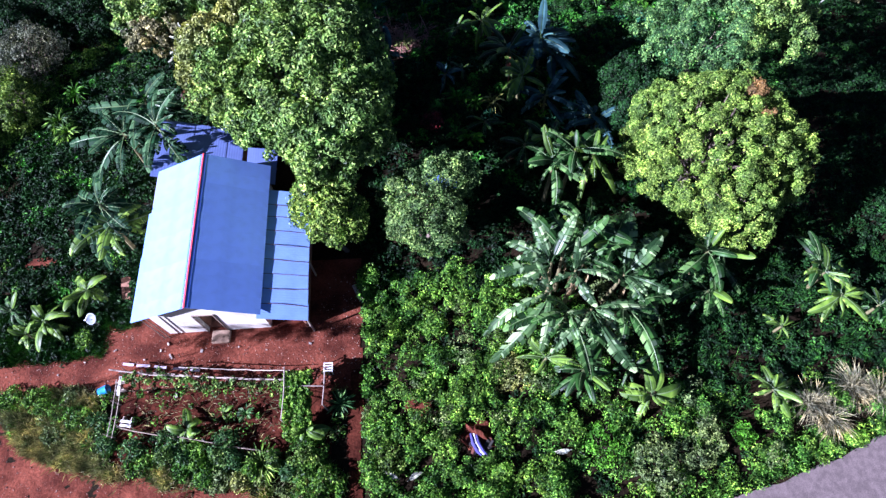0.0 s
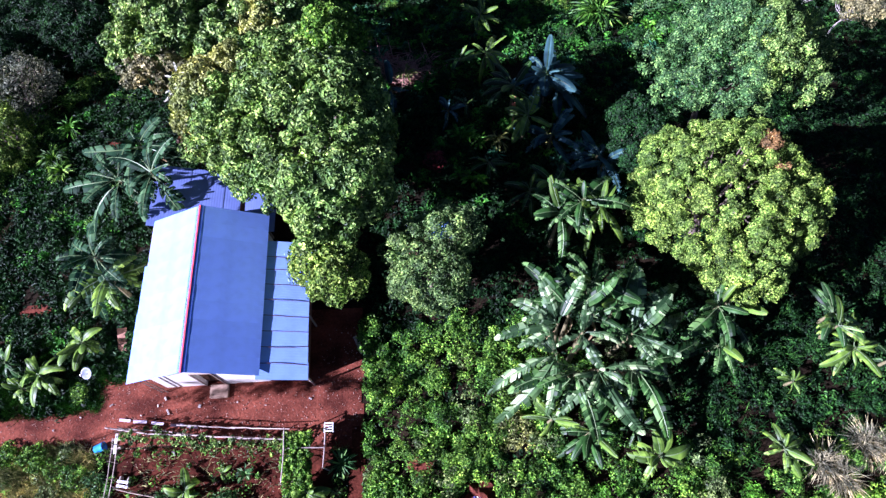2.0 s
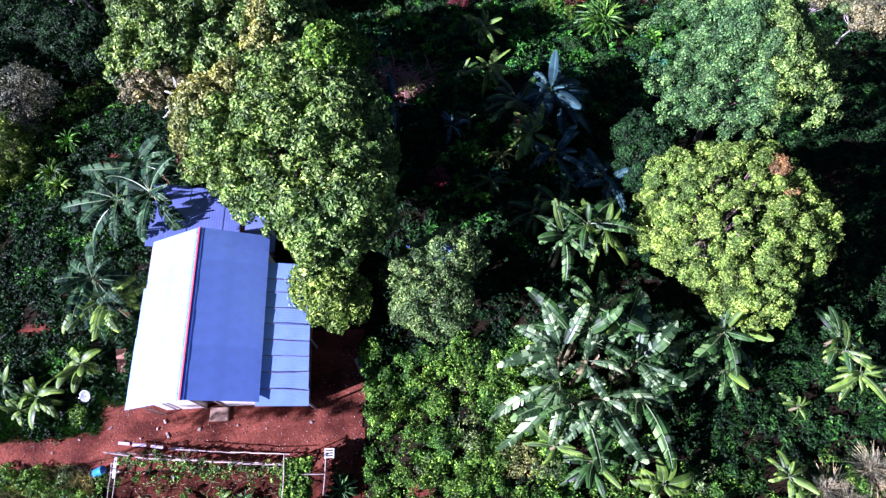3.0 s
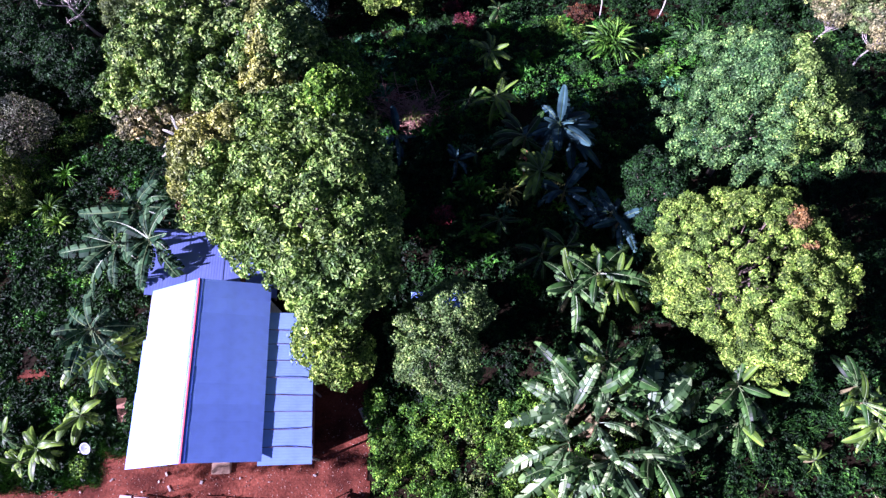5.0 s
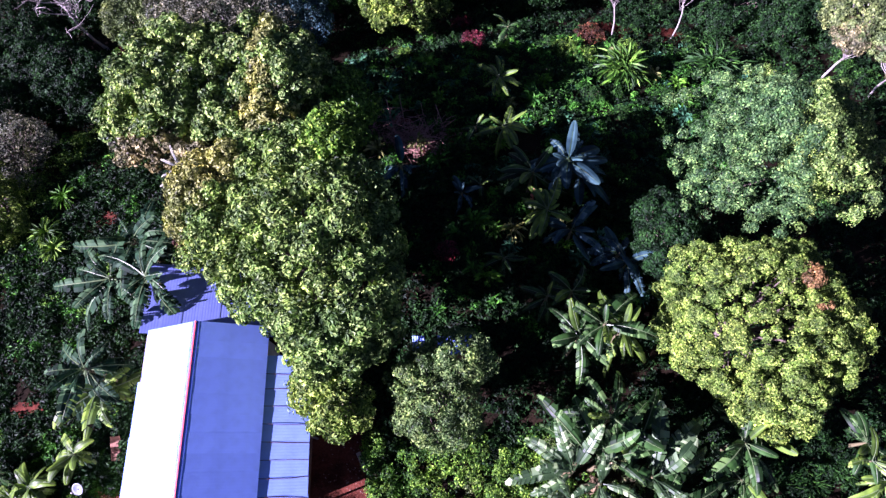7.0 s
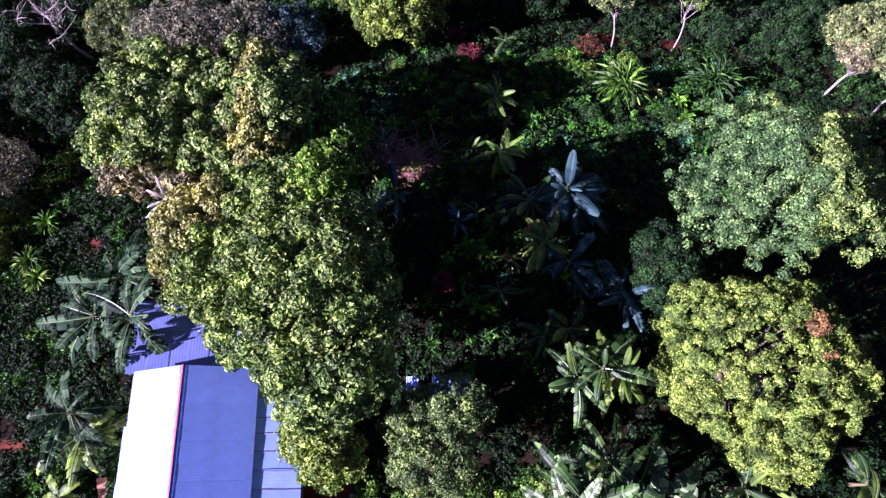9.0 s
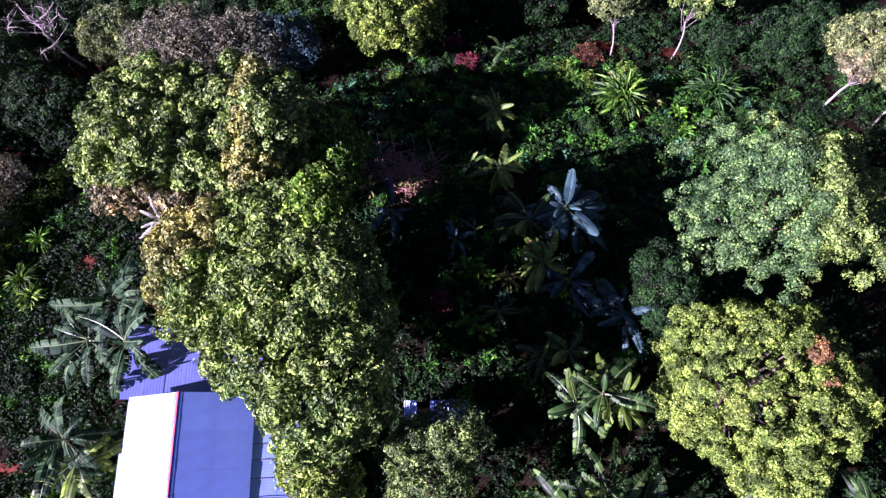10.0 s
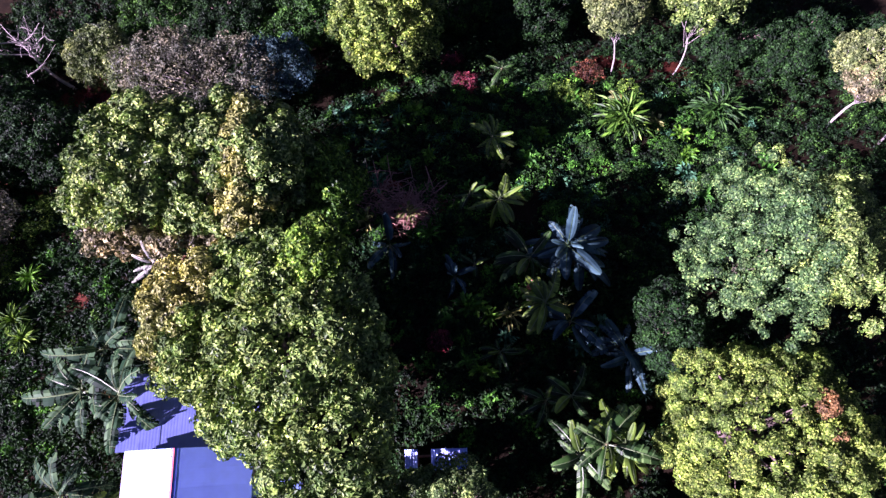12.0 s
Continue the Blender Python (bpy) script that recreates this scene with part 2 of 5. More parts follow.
def box_bm(size, at=(0, 0, 0), bevel=0.0, turn=None):
    bm = bmesh.new()
    bmesh.ops.create_cube(bm, size=1.0)
    bmesh.ops.scale(bm, vec=size, verts=bm.verts)
    if bevel:
        bmesh.ops.bevel(bm, geom=bm.edges[:], offset=bevel, segments=1, affect="EDGES")
    if turn is not None:
        bm.transform(turn)
    bmesh.ops.translate(bm, vec=at, verts=bm.verts)
    return bm


def unit(v):
    return v / np.maximum(np.linalg.norm(v, axis=-1, keepdims=True), 1e-9)


def tube(points, radii, sides=7, start=0):
    """A tapered tube along a polyline: vertices and quads."""
    p = np.asarray(points, float)
    d = unit(np.gradient(p, axis=0))
    ref = np.where(np.abs(d[:, 2:3]) > 0.9, np.array([[1.0, 0, 0]]), np.array([[0, 0, 1.0]]))
    u = unit(np.cross(d, ref))
    w = np.cross(d, u)
    a = np.linspace(0, 2 * np.pi, sides, endpoint=False)
    ring = np.cos(a)[None, :, None] * u[:, None] + np.sin(a)[None, :, None] * w[:, None]
    v = (p[:, None] + ring * np.asarray(radii)[:, None, None]).reshape(-1, 3)
    i, j = np.meshgrid(np.arange(len(p) - 1), np.arange(sides), indexing="ij")
    k = (j + 1) % sides
    f = np.stack([i * sides + j, i * sides + k, (i + 1) * sides + k, (i + 1) * sides + j], -1).reshape(-1, 4)
    return v, f + start


def tubes(runs, sides=7):
    vs, fs, n = [], [], 0
    for pts, rad in runs:
        v, f = tube(pts, rad, sides, n)
        vs.append(v), fs.append(f)
        n += len(v)
    return np.concatenate(vs), np.concatenate(fs)


def bent(a, b, bow, n=7, rng=None):
    """A slightly crooked run from a to b."""
    rng = rng or RNG
    a, b = np.asarray(a, float), np.asarray(b, float)
    s = np.linspace(0, 1, n)[:, None]
    off = rng.normal(size=3) * bow
    return a + (b - a) * s + np.sin(np.pi * s) * off + rng.normal(size=(n, 3)) * bow * 0.15 * np.sin(np.pi * s)


def leaf_mesh(base, way, face, length, width, fold=0.25):
    """Folded leaves: base, way and face are (n, 3); length and width (n,). Two triangles each."""
    side = unit(np.cross(way, face))
    face = np.cross(side, way)
    L, W = length[:, None], width[:, None]
    mid = base + way * L * 0.45
    v = np.stack([base, mid + side * W * 0.5 + face * W * fold, base + way * L - face * L * 0.08,
                  mid - side * W * 0.5 + face * W * fold], 1).reshape(-1, 3)
    k = np.arange(len(base))[:, None] * 4
    f = np.concatenate([k + np.array([[0, 1, 2]]), k + np.array([[0, 2, 3]])], 1).reshape(-1, 3)
    return v, f


def join(chunks):
    vs, fs, n = [], [], 0
    for v, f in chunks:
        vs.append(v), fs.append(f + n)
        n += len(v)
    return np.concatenate(vs), np.concatenate(fs)


def sphere_dirs(n, rng):
    return unit(rng.normal(size=(n, 3)))


def foliage(centres, out, radius, per, leaf, rng, slim=0.5, droop=0.25, squash=0.8):
    """Clumps of leaves: centres and outward ways are (m, 3), radius (m,). Leaves lie on the clump's outer side, faces turned out."""
    m = len(centres)
    d = sphere_dirs(m * per, rng).reshape(m, per, 3)
    d = unit(d + out[:, None] * 0.75)
    r = radius[:, None, None] * rng.uniform(0.7, 1.02, (m, per, 1))
    p = (centres[:, None] + d * r * np.array([1, 1, squash])).reshape(-1, 3)
    d = d.reshape(-1, 3)
    way = unit(np.cross(d, sphere_dirs(len(d), rng)) + d * 0.35 - np.array([0, 0, droop]))
    length = leaf * rng.uniform(0.65, 1.3, len(p))
    face = unit(d * 0.9 + sphere_dirs(len(d), rng) * 0.75 + np.array([0, 0, 0.15]))
    return leaf_mesh(p - way * length[:, None] * 0.5, way, face, length, length * slim)


def crown(lobes, rng, leaf=0.15, lump=0.5, per=260, slim=0.55, low=-0.3, cover=1.0, strings=(), tall=0.85, ruffle=0.72):
    """A crown of leafy tufts. lobes: rows of (cx, cy, cz, rx, ry, rz) whose skins carry the tufts; strings: single tufts (x, y, z, r).
    Returns leaf mesh data and the tufts' centres."""
    chunks, C, O, Q = [], [], [], []
    solid = [(np.array(l[:3]), np.array(l[3:])) for l in lobes]
    for k, (c, r) in enumerate(solid):
        area = 4 * np.pi * (((r[0] * r[1]) ** 1.6 + (r[0] * r[2]) ** 1.6 + (r[1] * r[2]) ** 1.6) / 3) ** (1 / 1.6)
        n = max(3, int(cover * 0.8 * area / (lump * lump * 1.9)))
        i = np.arange(n) + 0.5
        z, a = 1 - 2 * i / n, i * 2.39996 + rng.uniform(0, 6.28)
        d = unit(np.stack([np.sqrt(1 - z * z) * np.cos(a), np.sqrt(1 - z * z) * np.sin(a), z], -1) + rng.normal(size=(n, 3)) * 0.12)
        d = d[d[:, 2] > low]
        p = c + d * r * rng.uniform(0.78, 1.1, (len(d), 1))
        free = np.ones(len(p), bool)
        for j, (c2, r2) in enumerate(solid):
            if j != k:
                free &= (((p - c2) / (r2 * 0.9)) ** 2).sum(-1) > 1.0
        C.append(p[free]), O.append(unit(d[free] / r))
        m = int(area * 9)
        di = sphere_dirs(m, rng)
        di = di[di[:, 2] > -0.5]
        w = unit(np.cross(di, sphere_dirs(len(di), rng)))
        ln = leaf * 1.9 * rng.uniform(0.7, 1.2, len(di))
        chunks.append(leaf_mesh(c + di * r * rng.uniform(0.58, 0.72, (len(di), 1)), w, di, ln, ln * 0.6))
    C, O = np.concatenate(C), np.concatenate(O)
    Q = lump * np.clip(np.exp(rng.normal(size=len(C)) * 0.32), 0.5, 1.8)
    if len(strings):
        st_ = np.asarray(strings, float)
        C, Q = np.concatenate([C, st_[:, :3]]), np.concatenate([Q, st_[:, 3]])
        O = np.concatenate([O, np.tile([[0, 0, 1.0]], (len(st_), 1))])
    count = np.maximum(12, (per * (Q / lump) ** 2).astype(int))
    own = np.repeat(np.arange(len(C)), count)
    d = unit(sphere_dirs(len(own), rng) + O[own] * 0.5 + np.array([0, 0, 0.25]))
    knob = 1 + 0.16 * np.sin(d[:, 0] * 7 + own) * np.sin(d[:, 1] * 7 + 2 * own) + 0.1 * np.sin(d[:, 2] * 9 + own)
    p = C[own] + d * (Q[own] * knob * rng.uniform(0.86, 1.05, len(own)))[:, None] * np.array([1, 1, tall])
    way = unit(np.cross(d, sphere_dirs(len(d), rng)) + d * 0.3 - np.array([0, 0, 0.2]))
    face = unit(d + sphere_dirs(len(d), rng) * ruffle)
    ln = leaf * rng.uniform(0.65, 1.3, len(d))
    chunks.append(leaf_mesh(p - way * ln[:, None] * 0.5, way, face, ln, ln * slim))
    return join(chunks), C


def arms(apex, reach, fall, n, seed, first=0.2, size=0.5, steps=7):
    """Tufts strung along branches that radiate from an apex and sag outward: rows of (x, y, z, r)."""
    rng = np.random.default_rng(seed)
    rows = []
    for k in range(n):
        a = 2 * np.pi * k / n + rng.normal() * 0.16
        r_ = reach * rng.uniform(0.75, 1.12)
        lift = rng.uniform(-0.6, 0.6)
        for u in np.linspace(first, 1.0, steps):
            q = size * (1.2 - 0.5 * u) * rng.uniform(0.75, 1.2)
            w = rng.normal(size=2) * 0.14
            rows.append((apex[0] + math.cos(a) * r_ * u + w[0], apex[1] + math.sin(a) * r_ * u + w[1], apex[2] + lift * u - fall * u ** 1.6, q))
    return rows


def tree(name, label, at, lobes, mat, seed, trunk_r=0.18, bark=None, limb=0.5, extra=(), group="", limbs=26, **kw):
    """A tree: trunk with limbs, a crown of leaves; extra: rows of (part name, label, lobes, material)."""
    rng = np.random.default_rng(seed)
    z0 = gz(*at)
    ob = thing(name, (at[0], at[1], z0), label, "tree", group)
    o = np.array([at[0], at[1], z0])
    (v, f), boughs = crown(lobes, rng, **kw)
    child("crown", mesh_of("crown", v - o, f, [mat]), ob)
    for pname, plabel, plobes, pmat, size, *own in extra:
        (v, f), b2 = crown(plobes, rng, **{**kw, "lump": size, "strings": own[0] if own else (), "per": int(kw.get("per", 260) * (size / kw.get("lump", 0.5)) ** 2)})
        child(pname, mesh_of(pname, v - o, f, [pmat]), ob, plabel)
        boughs = np.concatenate([boughs, b2])
    top = np.mean([l[:3] for l in lobes], axis=0) - o
    fork = top * 0.55
    runs = [(bent((0, 0, -0.3), fork, 0.12, 7, rng), np.linspace(trunk_r * 1.25, trunk_r * 0.85, 7))]
    pick = boughs[rng.permutation(len(boughs))[:min(limbs, len(boughs))]] - o
    for q in pick:
        runs.append((bent(fork * rng.uniform(0.75, 1.0), q, 0.22, 6, rng), np.linspace(trunk_r * limb, 0.018, 6)))
    v, f = tubes(runs)
    child("trunk", mesh_of("trunk", v, f, [bark or M_BARK], smooth=True), ob)
    return ob

# ---- ground ----
def axis(near0, near1, step, far):
    inner = np.arange(near0, near1 + 1e-6, step)
    grow = np.cumsum(step * 1.35 ** np.arange(1, 22))
    grow = grow[grow < far]
    return np.concatenate([(near0 - grow)[::-1], inner, near1 + grow])


gx, gy = axis(-36, 36, 0.6, 2200), axis(-16, 52, 0.6, 2200)
GX, GY = np.meshgrid(gx, gy, indexing="ij")
rough = np.random.default_rng(3).normal(size=GX.shape) * 0.03
level = (np.abs(GX + 10) < 9) & (np.abs(GY - 8) < 8)
road_like = (GY < 4) & (GX > 8)
GZ = ground_z(GX, GY) - 0.03 + np.where(level | road_like, 0.0, np.clip(rough, -0.06, 0.025))
gi, gj = np.meshgrid(np.arange(len(gx) - 1), np.arange(len(gy) - 1), indexing="ij")
a0 = gi * len(gy) + gj
gf = np.stack([a0, a0 + len(gy), a0 + len(gy) + 1, a0 + 1], -1).reshape(-1, 4)
ground = new("ground", mesh_of("ground", np.stack([GX, GY, GZ], -1).reshape(-1, 3), gf, [M_SHADE_LITTER], smooth=True))
tagged(ground, "soil and leaf litter, shade under the plants put into the colour", "ground", kind="structure")


def wob(x, y, s):
    return 0.5 * np.sin(1.7 * x * s + 0.6) * np.cos(1.3 * y * s + 1.1) + 0.3 * np.sin(4.1 * x * s + 2.3 * y * s)


def track_edge(x):
    """North edge of the broad earth track in the south-west."""
    return 0.55 - 0.18 * (x + 13.0) + 0.05 * np.clip(-15.0 - x, 0, 8) ** 2


def road_edge(x):
    return -1.25 + 0.225 * (x - 11.6) + 0.01 * (x - 11.6) ** 2


def in_yard(x, y, grow=0.0):
    w = 0.18 * wob(x, y, 1.0)
    front = (x > -16.2 - grow + w) & (x < -3.9 + grow + w) & (y > 4.4) & (y < 7.6 + grow + w)
    east = (x > -7.5) & (x < -4.0 + grow + w) & (y > 4.0) & (y < 10.5 + grow)
    lane = (x < -15.5) & (y > 4.55 - grow + w) & (y < 6.25 + grow + w + 0.05 * (x + 16))
    west = (x > -14.6 - grow) & (x < -12) & (y > 6) & (y < 13)
    return front | east | lane | west


def in_garden(x, y):
    return (x > -14.6) & (x < -5.2) & (y > 1.2) & (y < 4.9)


def in_track(x, y, grow=0.0):
    return (x < -6.3) & (y < track_edge(x) + grow + 0.35 * wob(x, y, 0.8))


def in_path(x, y, grow=0.0):
    return (np.abs(x + 4.15 - 0.12 * wob(x, y, 0.6)) < 0.28 + grow) & (y < 5.0)


def in_road(x, y, grow=0.0):
    return (x > 6) & (y < road_edge(x) + grow)


def in_house(x, y):
    return (x > -13.3) & (x < -6.0) & (y > 6.6) & (y < 17.2)


def sheet(name, label, inside, x0, x1, y0, y1, step, lift, mat, relief=0.0):
    xs, ys = np.arange(x0, x1, step), np.arange(y0, y1, step)
    X, Y = np.meshgrid(xs, ys, indexing="ij")
    Z = ground_z(X, Y) + lift
    if relief:
        rr = np.random.default_rng(5).normal(size=X.shape)
        rr = (rr + np.roll(rr, 1, 0) + np.roll(rr, 1, 1) + np.roll(rr, 2, 0)) / 4
        Z = Z + rr * relief
    I, J = np.meshgrid(np.arange(len(xs) - 1), np.arange(len(ys) - 1), indexing="ij")
    keep = inside(X[:-1, :-1] + step / 2, Y[:-1, :-1] + step / 2)
    k = (I * len(ys) + J)[keep]
    f = np.stack([k, k + len(ys), k + len(ys) + 1, k + 1], -1)
    ob = new(name, mesh_of(name, np.stack([X, Y, Z], -1).reshape(-1, 3), f, [mat], smooth=True))
    return tagged(ob, label, "ground", kind="structure")


sheet("yard", "bare trampled red earth yard in front of the house", in_yard, -34, -3, 3, 14, 0.12, 0.012, M_SOIL, 0.012)
sheet("track", "broad rutted red earth track", in_track, -34, -6, -10, 8, 0.15, 0.014, M_SOIL, 0.06)
sheet("garden_bed", "dark red tilled soil of a vegetable plot", lambda x, y: in_garden(x, y) & (y < 4.4), -15, -5, 1, 5, 0.12, 0.02, M_GARDEN, 0.05)
sheet("footpath", "narrow trodden earth footpath", in_path, -5, -3, -8, 5, 0.1, 0.012, M_GARDEN, 0.01)
PATCHES = ((-23.9, 37.3, 2.0, 1.2), (12.0, 38.6, 2.4, 0.9), (16.4, 38.2, 1.8, 0.8), (-20.3, 11.2, 1.0, 0.4), (-3.2, 27.8, 1.2, 0.6), (-1.8, 26.4, 2.1, 1.4), (-26.3, 29.8, 1.2, 0.8), (-22.9, 28.9, 1.6, 0.9), (-18.6, 21.6, 0.9, 0.5), (-1.4, 3.1, 0.6, 0.4))


def in_patches(x, y, shrink=1.0):
    hit_ = np.zeros(np.shape(x), bool)
    for a_, b_, c_, d_ in PATCHES:
        hit_ |= ((x - a_) / (c_ * shrink)) ** 2 + ((y - b_) / (d_ * shrink)) ** 2 < 1.0 + 0.5 * wob(x, y, 1.6)
    return hit_


for a_, b_, c_, d_ in PATCHES:
    sheet("bare_patch", "small patch of bare red earth", in_patches, a_ - c_ * 1.4, a_ + c_ * 1.4, b_ - d_ * 1.4, b_ + d_ * 1.4, 0.12, 0.03, M_SOIL if b_ < 30 else M_GARDEN, 0.02)
rx_, ru_ = np.arange(6.0, 60.0, 0.2), np.concatenate([[0.0, 0.12], np.arange(0.5, 20.0, 0.8)])
RX, RU = np.meshgrid(rx_, ru_, indexing="ij")
RY = road_edge(RX) - RU + (0.05 * np.sin(2.1 * RX) + 0.03 * np.sin(4.3 * RX + 1.0)) * (RU < 0.01)
RZ = ground_z(RX, RY) + 0.03 + 0.012 * np.minimum(RU, 3.0)
ri, rj = np.meshgrid(np.arange(len(rx_) - 1), np.arange(len(ru_) - 1), indexing="ij")
rk = (ri * len(ru_) + rj).ravel()
road = new("road", mesh_of("road", np.stack([RX, RY, RZ], -1).reshape(-1, 3), np.stack([rk, rk + 1, rk + len(ru_) + 1, rk + len(ru_)], -1), [M_ASPHALT], smooth=True))
tagged(road, "grey worn asphalt road", "ground", kind="structure")

# ---- the house ----
H = thing("house", (-10.57, 10.35, 0.0), "lime-washed house with shiny metal gable roof tinted sky blue", "house")
H.rotation_euler = (0, 0, radians(1.0))


def corrugated(width, length, pitch=0.12, depth=0.0004, thick=0.004):
    """One corrugated sheet: runs down -x... from x = 0 to length, waves along y."""
    n = int(round(width / pitch * 4)) + 1
    y = np.linspace(-width / 2, width / 2, n)
    z = depth * np.cos(2 * np.pi * y / pitch)
    v = np.concatenate([np.stack([np.full(n, x_), y, z + dz], -1) for dz in (0, -thick) for x_ in (0.0, length * 0.5, length)])
    f = []
    for lay in (0, 3):
        for r in (0, 1):
            for i in range(n - 1):
                a, b = (lay + r) * n + i, (lay + r + 1) * n + i
                f.append([a, b, b + 1, a + 1] if lay == 0 else [a, a + 1, b + 1, b])
    for i in range(n - 1):
        a, b = 2 * n + i, 5 * n + i
        f.append([a, b, b + 1, a + 1])
        f.append([i + 1, 3 * n + i + 1, 3 * n + i, i])
    return v, np.array(f)


def slope_pose(x0, z0, x1, z1, y):
    """Pose of a sheet whose top edge is at (x0, z0) and lower edge at (x1, z1)."""
    d = Vector((x1 - x0, 0, z1 - z0))
    xa = d.normalized()
    ya = Vector((0, 1, 0)) if x1 > x0 else Vector((0, -1, 0))
    za = xa.cross(ya)
    m = Matrix((xa, ya, za)).transposed().to_4x4()
    m.translation = (x0, y, z0)
    return m


RIDGE, EAVE, Y0, Y1 = 4.24, 2.92, -3.72, 3.72
sheet_rng = np.random.default_rng(11)
n_sheet = 10
wid = (Y1 - Y0) / n_sheet
for side, xe in ((-1, -2.8), (1, 2.68)):
    fall = slope_pose(0.0, RIDGE, xe, EAVE, 0.0)
    run = math.hypot(xe, RIDGE - EAVE)
    roof = part("roof_slope", box_bm((run * 0.93, Y1 - Y0 - 0.3, 0.02), (run * 0.49, 0, -0.05)), M_WOOD, H, "boarded underside of the roof", fall)
    for y_ in np.linspace(Y0 + 0.25, Y1 - 0.25, 7):
        part("rafter", box_bm((run * 0.95, 0.07, 0.09), (run * 0.49, y_ if side > 0 else -y_, -0.11), 0.006), M_WOOD, H, "", fall)
    for i in range(n_sheet):
        y = Y0 + wid * (i + 0.5)
        x_end = xe + (0.0 if side > 0 or i < 4 else 0.04 if i < 7 else 0.2)
        z_end = RIDGE - (RIDGE - EAVE) * abs(x_end / xe)
        ln = math.hypot(x_end, RIDGE - z_end)
        v, f = corrugated(wid + 0.05, ln)
        m = slope_pose(0.0, RIDGE, x_end, z_end, y)
        m.translation.z += 0.002 * (i % 2) + sheet_rng.uniform(0, 0.002)
        child("roof_sheet", mesh_of("roof_sheet", v, f, [M_ZINC]), roof, "", fall.inverted() @ m)
# ridge cap: zinc fold with a red painted edge
cap = bmesh.new()
for x_, z_ in ((-0.2, RIDGE - 0.076), (0.0, RIDGE + 0.007), (0.12, RIDGE - 0.049)):
    for y_ in (Y0 - 0.03, Y1 + 0.03):
        cap.verts.new((x_, y_, z_))
cap.verts.ensure_lookup_table()
for k in (0, 2):
    cap.faces.new([cap.verts[k], cap.verts[k + 2], cap.verts[k + 3], cap.verts[k + 1]])
bmesh.ops.solidify(cap, geom=cap.faces[:], thickness=0.006)
ridge_cap = part("ridge_cap", cap, M_ZINC, H, "bright metal ridge cap")
part("ridge_strip", box_bm((0.085, Y1 - Y0 + 0.06, 0.008), (-0.044, 0, RIDGE + 0.001), 0.002, pose(0, 0, 0, 0, -28, 0)), M_RED, H, "red painted ridge strip")
# walls, 0.18 m thick
WX0, WX1, WY0, WY1, WT = -2.4, 2.35, -3.2, 3.3, 0.18


def gable_wall(y, door):
    bm = bmesh.new()
    zt = EAVE - 0.1
    zr = RIDGE - 0.14
    outer = [(WX0, 0), (WX1, 0), (WX1, zt), (0, zr), (WX0, zt)]
    if door:
        d0, d1, dh = door
        outer = [(WX0, 0), (d0, 0), (d0, dh), (d1, dh), (d1, 0), (WX1, 0), (WX1, zt), (0, zr), (WX0, zt)]
    vs = [bm.verts.new((x_, y - WT / 2, z_)) for x_, z_ in outer]
    face = bm.faces.new(vs)
    ext = bmesh.ops.extrude_face_region(bm, geom=[face])
    bmesh.ops.translate(bm, vec=(0, WT, 0), verts=[g for g in ext["geom"] if isinstance(g, bmesh.types.BMVert)])
    bmesh.ops.triangulate(bm, faces=[f_ for f_ in bm.faces if len(f_.verts) > 4])
    bmesh.ops.recalc_face_normals(bm, faces=bm.faces[:])
    return bm


DOOR = (-0.55, 0.3, 2.05)
part("wall", gable_wall(WY0, DOOR), M_WALL, H, "lime-washed front gable wall")
part("wall", gable_wall(WY1, None), M_WALL, H)
for x_ in (WX0 + WT / 2, WX1 - WT / 2):
    part("wall", box_bm((WT, WY1 - WY0 - WT - 0.006, EAVE - 0.2), (x_, (WY0 + WY1) / 2, (EAVE - 0.2) / 2)), M_WALL, H)
part("floor_slab", box_bm((4.3, 6.2, 0.08), (0, 0, 0.04), 0.01), M_MUD, H)
door = part("door", box_bm((0.05, 0.8, 1.98), (DOOR[0] + 0.03, WY0 + 0.5, 1.04), 0.006), M_BOARD, H, "brown wooden door standing open inward")
part("door_handle", box_bm((0.03, 0.12, 0.03), (DOOR[0] + 0.075, WY0 + 0.8, 1.0), 0.006), M_STEEL, door)
for x_ in (DOOR[0] - 0.03, DOOR[1] + 0.03):
    part("door_frame", box_bm((0.06, 0.05, 2.1), (x_, WY0 - WT / 2 - 0.022, 1.05), 0.006), M_WOOD, H)
part("door_frame", box_bm((0.97, 0.05, 0.07), ((DOOR[0] + DOOR[1]) / 2, WY0 - WT / 2 - 0.022, 2.14), 0.006), M_WOOD, H)
for x_, z_ in ((WX0 - 0.18, EAVE - 0.2), (WX0 + 0.05, EAVE - 0.1)):
    v, f = tube(np.array([[x_, WY0 - 0.3, -0.1], [x_ + 0.02, WY0 - 0.31, z_]]), [0.024, 0.02])
    child("eave_post", mesh_of("eave_post", v, f, [M_WOOD]), H)
# lean-to along the east side
LX0, LX1, LZ0, LZ1, LY0, LY1 = 2.5, 4.52, 2.87, 2.22, -3.86, 2.45
lfall = slope_pose(LX0, LZ0, LX1, LZ1, (LY0 + LY1) / 2)
lrun = math.hypot(LX1 - LX0, LZ0 - LZ1)
lean = part("lean_to_roof", box_bm((lrun * 0.95, LY1 - LY0 - 0.1, 0.015), (lrun * 0.49, 0, -0.05)), M_WOOD, H, "lean-to roof of weathered zinc sheets", lfall)
for y_ in np.linspace(-2.9, 2.9, 6):
    part("rafter", box_bm((lrun * 0.96, 0.06, 0.08), (lrun * 0.49, y_, -0.1), 0.006), M_WOOD, H, "", lfall)
n_l = 9
wl = (LY1 - LY0) / n_l
